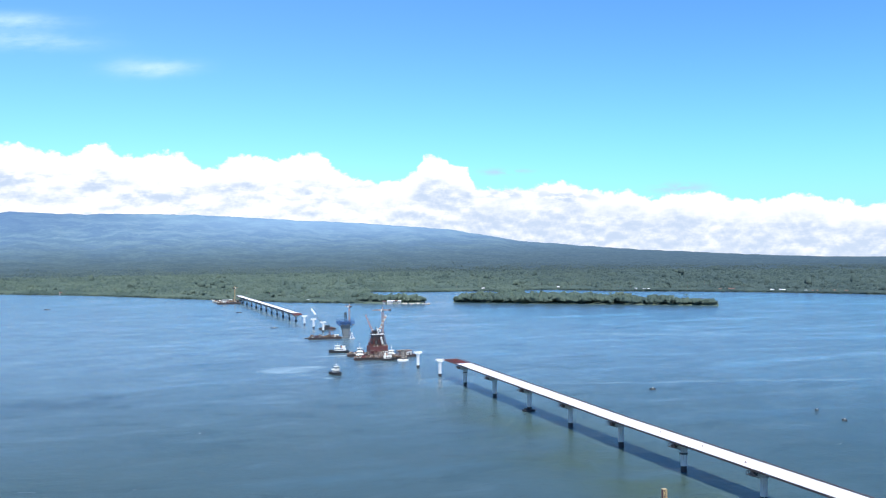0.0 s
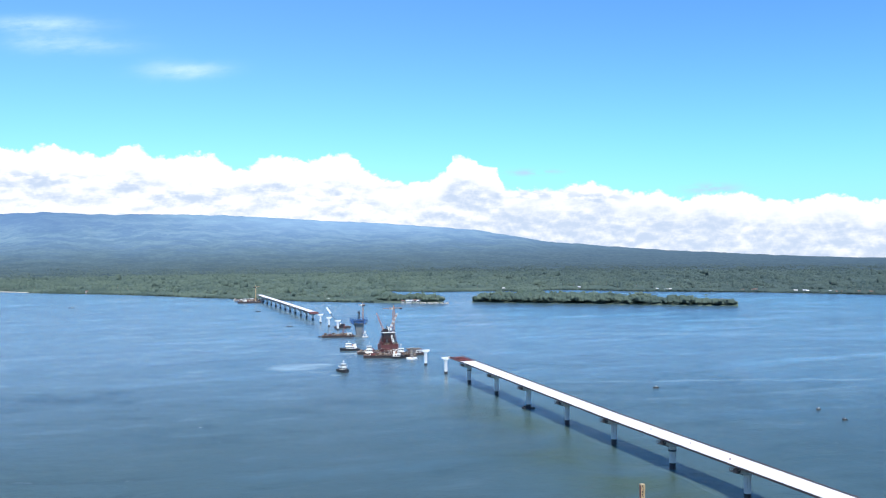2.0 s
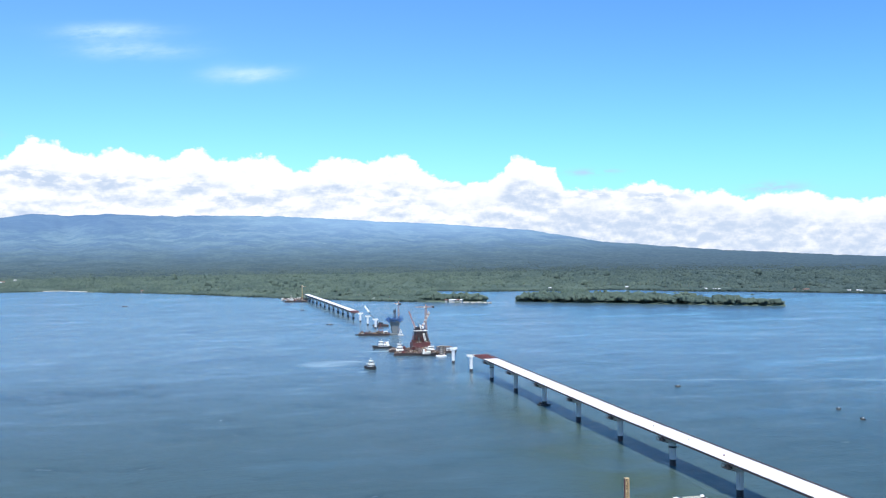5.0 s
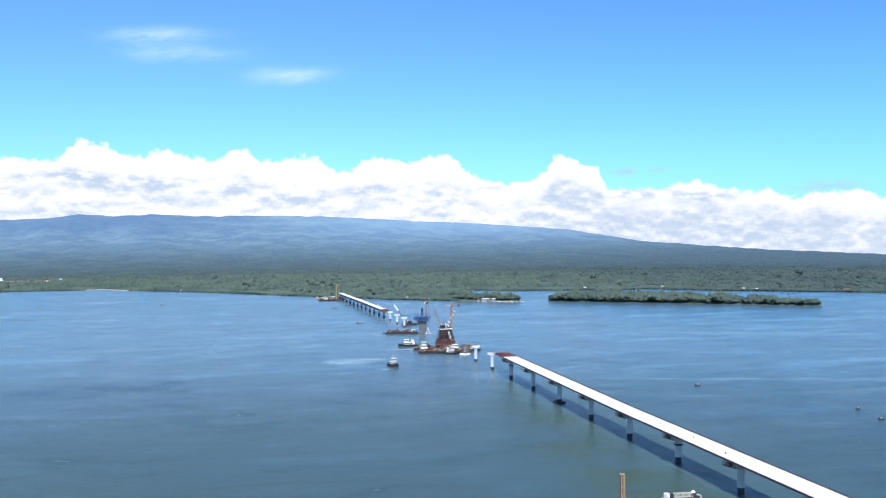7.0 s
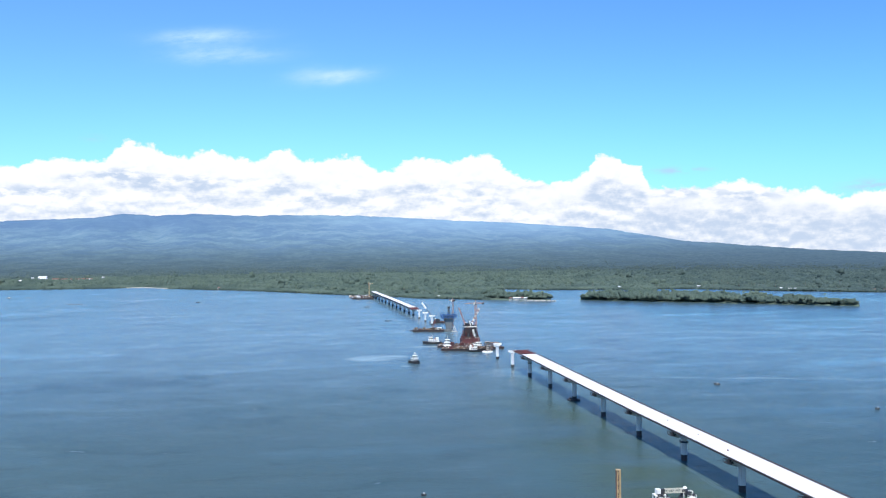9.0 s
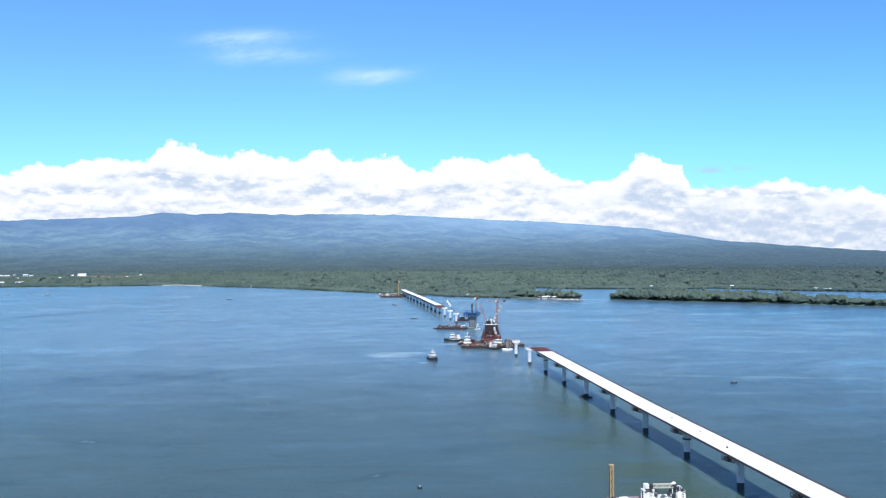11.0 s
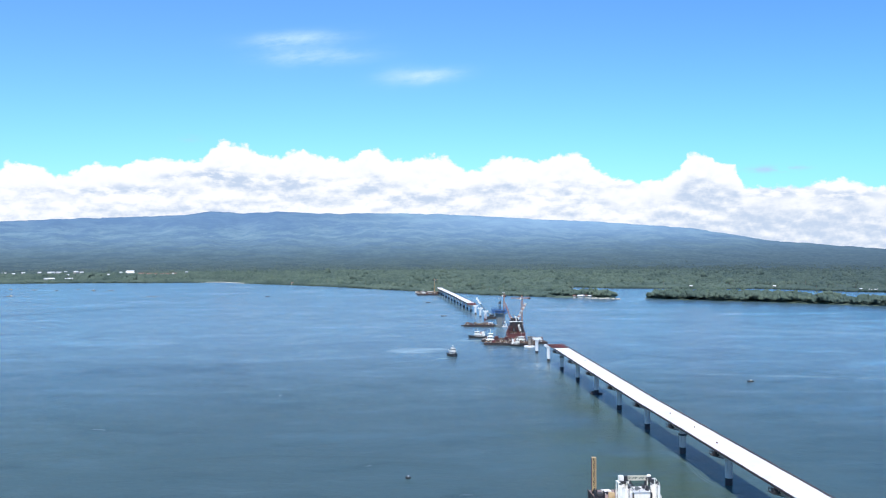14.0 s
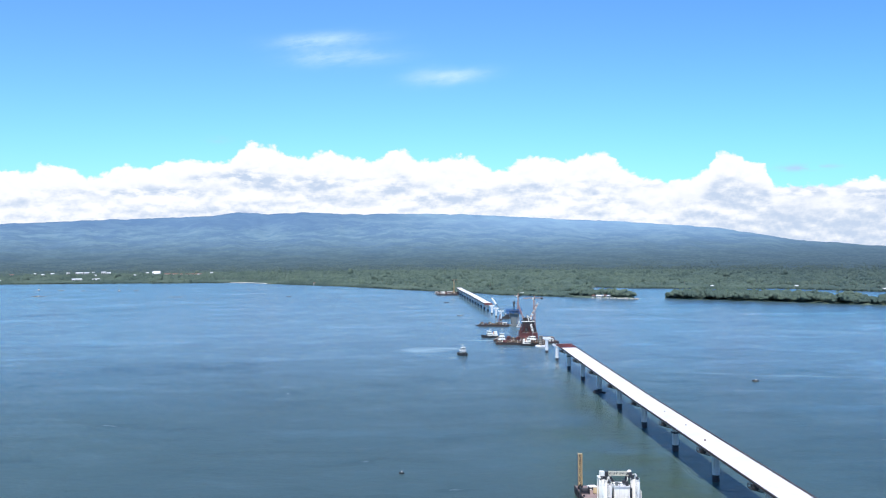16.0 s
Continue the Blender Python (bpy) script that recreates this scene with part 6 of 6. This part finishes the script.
for k in range(5):
    bm = bmesh.new()
    x = -6 + 3 * k
    for s in (-1, 1):
        bar(bm, (x, s * 3.4, 0), (x, s * 3.0, 3.6), 0.3)
    for z in (1.2, 2.4, 3.5):
        bar(bm, (x, -3.2, z), (x, 3.2, z), 0.3)
    part("frame", bm, BARGE_DECK, frame_stack)
for z in (1.2, 2.4, 3.5):
    for s in (-1, 1):
        part("rail", bar(bmesh.new(), (-6.2, s * 3.1, z), (6.2, s * 3.1, z), 0.28), BARGE_DECK if z < 3 else REDFORM, frame_stack)
part("sheeting", boxes((-6.2, 1.0, -2.9, 2.6, 3.66, 3.8), (2.0, 6.0, -2.2, 3.0, 3.66, 3.84)), TIMBER, frame_stack)
gear(B4 @ pose(3, -3.6, 1.76), "container", 17, 0.8)
tugboat(pose(-69, 39, 0, 0, 0, 196), "black-hulled white tugboat under way on the bay", 13.5, 5.6)

# -- boom by the far free piers --
crane_raft = pose(6.5, 391, 0)
barge(crane_raft, 18, 9, "small flat raft carrying a white crane", seed=21)
crawler_crane(crane_raft @ pose(-1, 0, 1.76, 0, 0, 78), "white crane with its boom raised over the free piers", (0, 13.5, 16.0), DARK, False, 0.9)

slab = thing("white_boom_head", pose(-7.2, 390, 17.0), "white boxed boom head raised over the free piers", "boom")
part("box_section", bar(bmesh.new(), (0.2, 0, 0.4), (-4.6, 1.7, 7.4), 1.8), WHITE, slab)
part("sheave", lathe(bmesh.new(), [(0.7, 7.1), (0.7, 7.8)], 12, -4.6, 1.7), DARK, slab)

# -- works at the far end of the bridge --
B5 = pose(-41, 897, 0, 0, 0, -12)
barge(B5, 38, 12, "distant dark work barge moored at the shore", seed=14)
strew(B5, 36, 11, 1.76, 14, 8)
deck_house(B5 @ pose(-8, 0, 1.76), "distant white cabin on a barge", 2, 6)
tower_crane(pose(-29, 915, 1.0, 0, 0, 20), 23, 7, 3.5, YELLOW, "distant yellow crane mast at the bridge landing", 1.3)
for x, y, t in ((-50, 950, 10), (-38, 957, -15), (-30, 962, 30), (-58, 965, 60)):
    gear(pose(x, y, 0.9, 0, 0, t), "container", int(x), 1.3, "white site cabin at the bridge landing")

for k in range(9):
    gear(pose(-58 + 5.2 * k, 938 + 9 * math.sin(2.3 * k), 0.7, 0, 0, 41 * k), "heap", 900 + k, 1.6, "heap of timber and steel at the bridge landing")
for x, y, t in ((-46, 936, 25), (-33, 944, -20), (-21, 950, 5)):
    gear(pose(x, y, 0.8, 0, 0, t), "generator", 44, 1.2, "dark site generator at the bridge landing")

# -- concrete plant barge --
PLANT = pose(-47.0, -384, 0)
pl = barge(PLANT @ pose(1.6, -9.0, 0, 0, 0, 90), 62, 19, "large plant barge with a rust-pink deck", deck=2.6, seed=17)
for child in pl.children:
    if child.name.startswith("deck_plate"):
        child.data.materials[0] = PLANT_DECK
spud = thing("spud_mast", PLANT @ pose(-6.2, 19.8, 2.65) @ Matrix.Diagonal((0.86, 0.86, 1, 1)), "square yellow lattice spud mast with dark openings", "mast")
for k in range(8):
    z = 1.45 * k
    bm = bmesh.new()
    for sx in (-1, 1):
        for sy in (-1, 1):
            box(bm, sx * 0.68 - 0.13, sx * 0.68 + 0.13, sy * 0.68 - 0.13, sy * 0.68 + 0.13, z, z + 1.45)
    for s in (-0.68, 0.68):
        box(bm, -0.55, 0.55, s - 0.09, s + 0.09, z, z + 0.22)
        box(bm, s - 0.09, s + 0.09, -0.55, 0.55, z, z + 0.22)
        e = 1 if k % 2 else -1
        bar(bm, (-0.55 * e, s, z + 0.2), (0.55 * e, s, z + 1.45), 0.22)
        bar(bm, (s, -0.55 * e, z + 0.2), (s, 0.55 * e, z + 1.45), 0.22)
    part("mast_section", bm, YELLOW, spud)
part("side_strip", boxes((-0.9, -0.83, -0.5, 0.5, 0.2, 11.5)), RUST, spud, "rust-red strip down one side")
part("cap_plate", boxes((-0.86, 0.86, -0.86, 0.86, 11.6, 11.85)), YELLOW, spud)
# added dark core standing in for the darkness of the openings
part("dark_core_fill", lathe(bmesh.new(), [(0.46, 0), (0.46, 11.6)], 10), DARK, spud)

plant = thing("concrete_plant", PLANT @ pose(0, -14, 2.65), "white floating concrete batching plant with silos", "plant")


def silo(x, y, r, top):
    s = part("silo", lathe(bmesh.new(), [(0.5, 1.2), (r, 3.6), (r, top), (r * 0.93, top + 0.12), (r * 0.4, top + 0.55)], 24, x, y), WHITE, plant, "white cement silo", False)
    for k in range(4):
        part("leg", bar(bmesh.new(), (x + r * 0.8 * math.cos(0.8 + 1.57 * k), y + r * 0.8 * math.sin(0.8 + 1.57 * k), 0), (x + r * 0.8 * math.cos(0.8 + 1.57 * k), y + r * 0.8 * math.sin(0.8 + 1.57 * k), 4.0), 0.28), WHITE, plant)
    part("filter_unit", lathe(bmesh.new(), [(0.42, top + 0.3), (0.42, top + 1.35), (0.25, top + 1.5)], 10, x + r * 0.35, y), DARK, s)
    part("hoop_rail", rails(bmesh.new(), [(x + r * 0.95 * math.cos(a * 0.785), y + r * 0.95 * math.sin(a * 0.785)) for a in range(9)], top, 1.0, 2.0, 0.07), WHITE, s)
    for k in range(3):
        z = 4.5 + (top - 4.5) * (k + 0.5) / 3
        part("seam_band", lathe(bmesh.new(), [(r + 0.003, z), (r + 0.03, z + 0.03), (r + 0.03, z + 0.1), (r + 0.003, z + 0.13)], 24, x, y), WHITE, s)
    bm = bmesh.new()
    for sx in (-0.22, 0.22):
        bar(bm, (x + sx, y - r - 0.12, 1.0), (x + sx, y - r - 0.12, top + 0.9), 0.06)
    for k in range(int(top / 0.6)):
        bar(bm, (x - 0.22, y - r - 0.12, 1.2 + 0.6 * k), (x + 0.22, y - r - 0.12, 1.2 + 0.6 * k), 0.05)
    part("ladder", bm, DARK, s)


silo(-5.2, 0.0, 1.55, 10.9)
silo(4.15, -2.0, 1.5, 11.2)
silo(-5.4, -5.2, 1.55, 10.9)
part("weigh_house", boxes((-3.1, 1.9, -4.6, 0.9, 0.0, 10.2), bevel=0.1), WHITE, plant, "tall white weigh-batch house")
part("weigh_roof", boxes((-3.4, 2.2, -4.9, 1.2, 10.2, 10.4)), ROOF_WHITE, plant)
for k in range(4):
    x = -2.6 + 1.25 * k
    part("cladding_rib", boxes((x, x + 0.12, 0.9, 1.0, 0.2, 10.1)), WHITE, plant)
    part("cladding_rib", boxes((x, x + 0.12, -4.7, -4.6, 0.2, 10.1)), WHITE, plant)
head = part("left_head_house", boxes((-6.4, -4.9, 0.3, 1.8, 12.2, 13.9), bevel=0.1), WHITE, plant, "small white machine house on the gantry")
part("machine", boxes((-4.6, -3.7, 0.3, 1.7, 12.0, 13.8), bevel=0.12), DARK, plant)
part("head_floor", boxes((-7.0, -3.4, -0.2, 2.3, 11.95, 12.2)), WHITE, plant)
bm = bmesh.new()
for x in (-6.8, -3.6):
    for y in (-0.1, 2.2):
        bar(bm, (x, y, 0), (x, y, 12.0), 0.25)
for z in (4, 8):
    bar(bm, (-6.8, 2.2, z), (-3.6, 2.2, z), 0.18)
    bar(bm, (-6.8, 2.2, z), (-3.6, 2.2, z + 4), 0.14)
part("tower_frame", bm, WHITE, plant)
part("gantry", lattice(bmesh.new(), (-3.5, 0.6, 13.2), (2.6, 0.2, 13.2), 1.1, 1.1, 0.16), surface("cream_paint", (0.62, 0.58, 0.46), (0.45, 0.40, 0.30), 0.55, 1.0), plant, "cream lattice gantry between the towers")
part("right_head", lathe(bmesh.new(), [(0.9, 12.0), (0.95, 13.0), (0.8, 13.6), (0.35, 14.0)], 14, 2.9, 0.4), DARK, plant, "dark domed hopper head", False)
part("head_cap", lathe(bmesh.new(), [(0.7, 13.75), (0.5, 14.2), (0.1, 14.35)], 12, 2.9, 0.4), WHITE, plant, "", False)
bm = bmesh.new()
for x in (2.1, 5.0):
    for y in (-0.6, 1.2):
        bar(bm, (x, y, 0), (x, y, 12.4 if x < 3 else 12.9), 0.22)
bar(bm, (2.1, 1.2, 12.3), (5.0, 1.2, 12.8), 0.2)
bar(bm, (2.1, 1.2, 8), (5.0, 1.2, 11), 0.16)
bar(bm, (5.0, -0.6, 12.8), (5.0, 1.2, 12.8), 0.2)
part("hopper_frame", bm, WHITE, plant)
bm = bmesh.new()
bar(bm, (-3.2, 1.4, 12.0), (-0.6, 1.6, 8.4), 0.9)
part("chute", bm, DARK, plant, "dark inclined chute")
bm = bmesh.new()
bar(bm, (2.4, 1.3, 11.8), (0.6, 1.5, 8.8), 0.7)
part("chute", bm, DARK, plant, "dark inclined chute")
bm = bmesh.new()
bar(bm, (-1.6, 3.2, 0.5), (-2.6, 1.2, 11.6), 0.16)
part("vent_pipe", bm, WHITE, plant)

# added dark boxes that stand in for the shade in the gaps
for x, z in ((-3.5, 0.6), (-3.5, 5.2), (2.3, 0.6), (2.3, 5.4)):
    part("gap_shade_box", boxes((x - 0.3, x + 0.3, -4.2, 0.6, z, z + 4.4), bevel=0.05), DARK, plant, "dark box standing for the shade between the silos")
for k, (x, y) in enumerate(((-5.9, 0.2), (-4.4, 1.9), (2.2, 1.0), (3.7, 0.9))):
    part("drive_motor", lathe(bmesh.new(), [(0.42, 11.0), (0.48, 11.3), (0.48, 12.2), (0.3, 12.5)], 10, x, y), (DARK, TIMBER, DARK, DARK)[k], plant)
for k, (x, y, z) in enumerate(((-5.2, 0.2, 11.7), (-4.2, -3.4, 11.4), (3.4, -1.4, 12.0), (0.9, -0.6, 10.6), (-1.9, -3.2, 10.6), (1.2, -3.6, 10.6))):
    part("dust_filter", boxes((x - 0.45, x + 0.45, y - 0.4, y + 0.4, z - 0.2, z + 0.75 + 0.2 * (k % 3)), bevel=0.06), (DARK, GREY_CONCRETE, DARK)[k % 3], plant)
part("roof_hatch", boxes((-1.4, -0.3, -1.9, -0.6, 10.4, 10.62), (0.3, 1.2, -2.4, -1.6, 10.4, 10.55)), GREY_CONCRETE, plant)
bm = rails(bmesh.new(), [(-3.2, -4.7), (2.0, -4.7), (2.0, 1.0), (-3.2, 1.0), (-3.2, -4.7)], 10.4, 1.0, 1.3, 0.07)
part("roof_railing", bm, DARK, plant)
part("water_pipe", bar(bmesh.new(), (1.95, -4.75, 0.2), (1.95, -4.75, 10.8), 0.22), DARK, plant)
part("stair_cage", lattice(bmesh.new(), (5.7, -1.0, 0.0), (5.7, -1.0, 8.2), 1.1, 1.2, 0.12), WHITE, plant, "white caged stair")
gear(PLANT @ pose(-2.6, 17.2, 2.66, 0, 0, 6) @ Matrix.Diagonal((1, 1, 0.45, 1)), "container", 41, 0.55, "low white cabin on the plant barge")
gear(PLANT @ pose(-2.2, 11.5, 2.66, 0, 0, -10), "generator", 43, 0.62, "long yellow generator on the rust-pink deck")
gear(PLANT @ pose(2.5, 14.5, 2.66, 0, 0, 80), "pipes", 44, 0.8)
gear(PLANT @ pose(5.4, 18.5, 2.66, 0, 0, 12), "drums", 45)
tyres = thing("tyre_pile", PLANT @ pose(-6.6, 16.6, 2.65), "dark heap of tyre fenders at the barge's side", "tyres")
for k in range(9):
    tyre_row(tyres, -0.5 + 0.5 * (k % 3), [-1.2 + 0.95 * (k // 3)], 0.6 + 0.55 * (k % 2))
winch = thing("deck_winch", PLANT @ pose(-6.2, 11.8, 2.65), "black deck winch with a cable drum", "winch")
part("drum", boxes((-1.2, 1.2, -0.8, 0.8, 0.5, 1.9), bevel=0.3), DARK, winch)
for side in (-1.45, 1.45):
    part("frame", boxes((side - 0.15, side + 0.15, -1.1, 1.1, 0, 2.3), bevel=0.05), DARK, winch)


# -- small boats and fish pens --
def outrigger(m, label, length=9.0, pale=False):
    b = thing("outrigger_boat", m, label, "boat", "outrigger boats")
    part("hull", hull(bmesh.new(), length, 1.15, -0.2, 0.6, bow=0.5, stern=0.25, rise=0.45), WHITE if pale else DARK, b, "", False)
    part("thwart", boxes((-0.42, 0.42, -length * 0.16, length * 0.04, 0.55, 1.15), bevel=0.05), WALL, b, "low pale covered thwart")
    for s in (-1, 1):
        part("float", bar(bmesh.new(), (s * length * 0.17, -length * 0.3, 0.05), (s * length * 0.17, length * 0.3, 0.05), 0.1), BARK, b, "bamboo outrigger float")
    for y in (-length * 0.2, length * 0.2):
        part("crossbeam", bar(bmesh.new(), (-length * 0.17, y, 0.5), (length * 0.17, y, 0.5), 0.08), BARK, b)
    return b


for x, y, turn, long, pale in ((108, -113, 80, 4.2, 0), (152, -213, 75, 2.6, 0), (144, -242, 30, 2.9, 0), (-116, -331, 100, 2.0, 0), (-52, 693, 70, 8, 0), (-47, 434, 80, 8, 0), (-34, 300, 85, 9, 0), (-316, 895, 85, 9, 0), (700, 640, 60, 8, 0)):
    outrigger(pose(x, y, 0, 0, 0, turn), "small pale outrigger boat adrift on the bay" if pale else "small dark outrigger boat adrift on the bay", long, pale)


def fish_pen(x, y, turn, length, deep):
    """Stakes in two uneven rows, sagging rails between them, a low float and a small hut on some."""
    f = thing("fish_pen", pose(x, y, 0, 0, 0, turn), "low dark bamboo fish pen standing in the bay", "fish pen", "fish pens")
    lot = random.Random(int(x * 7 + y))
    for s in (0, deep):
        last = None
        for k in range(int(length / 2.6) + 1):
            p = Vector((-length / 2 + 2.6 * k + lot.uniform(-0.6, 0.6), s + lot.uniform(-0.7, 0.7), lot.uniform(0.5, 1.5)))
            part("stake", bar(bmesh.new(), (p.x, p.y, -1), p, 0.2), BARK, f)
            if last is not None and lot.random() < 0.8:
                part("rail", bar(bmesh.new(), last - Vector((0, 0, 0.2)), p - Vector((0, 0, 0.3)), 0.16), BARK, f)
            last = p
    for k in range(max(1, int(length / 9))):
        a = lot.uniform(-length / 2 + 2, length / 2 - 2)
        part("float", boxes((a - lot.uniform(1, 2.2), a + lot.uniform(1, 2.2), deep * 0.2, deep * 0.7, -0.1, lot.uniform(0.25, 0.7)), bevel=0.08), BARK, f)
    if lot.random() < 0.4:
        part("hut", boxes((-1.4, 1.4, deep * 0.3, deep * 0.3 + 2.4, 0.2, 2.0), bevel=0.1), WALL, f, "small pale hut on the pen")


for x, y, turn, length, deep in ((-769, 960, 4, 30, 5), (-515, 903, -6, 26, 5), (-812, 1184, 4, 14, 6), (-757, 1153, 10, 9, 5), (-730, 1194, -8, 12, 6), (-684, 1142, 0, 10, 7), (-648, 1136, 6, 12, 6), (-866, 1205, 0, 10, 5)):
    fish_pen(x, y, turn, length, deep)

# -- loose things on the near deck --
for x, y, turn, kind in ((0.6, -282, 70, "timber"), (0.8, -312, 60, "timber"), (-1.0, -341, 10, "pipes"), (2.5, -110, 5, "timber")):
    gear(pose(x, y, grade(y) + 0.01, 0, 0, turn), kind, int(-y), 0.3, "small heap of site material on the deck").scale = (0.28, 0.28, 0.28)
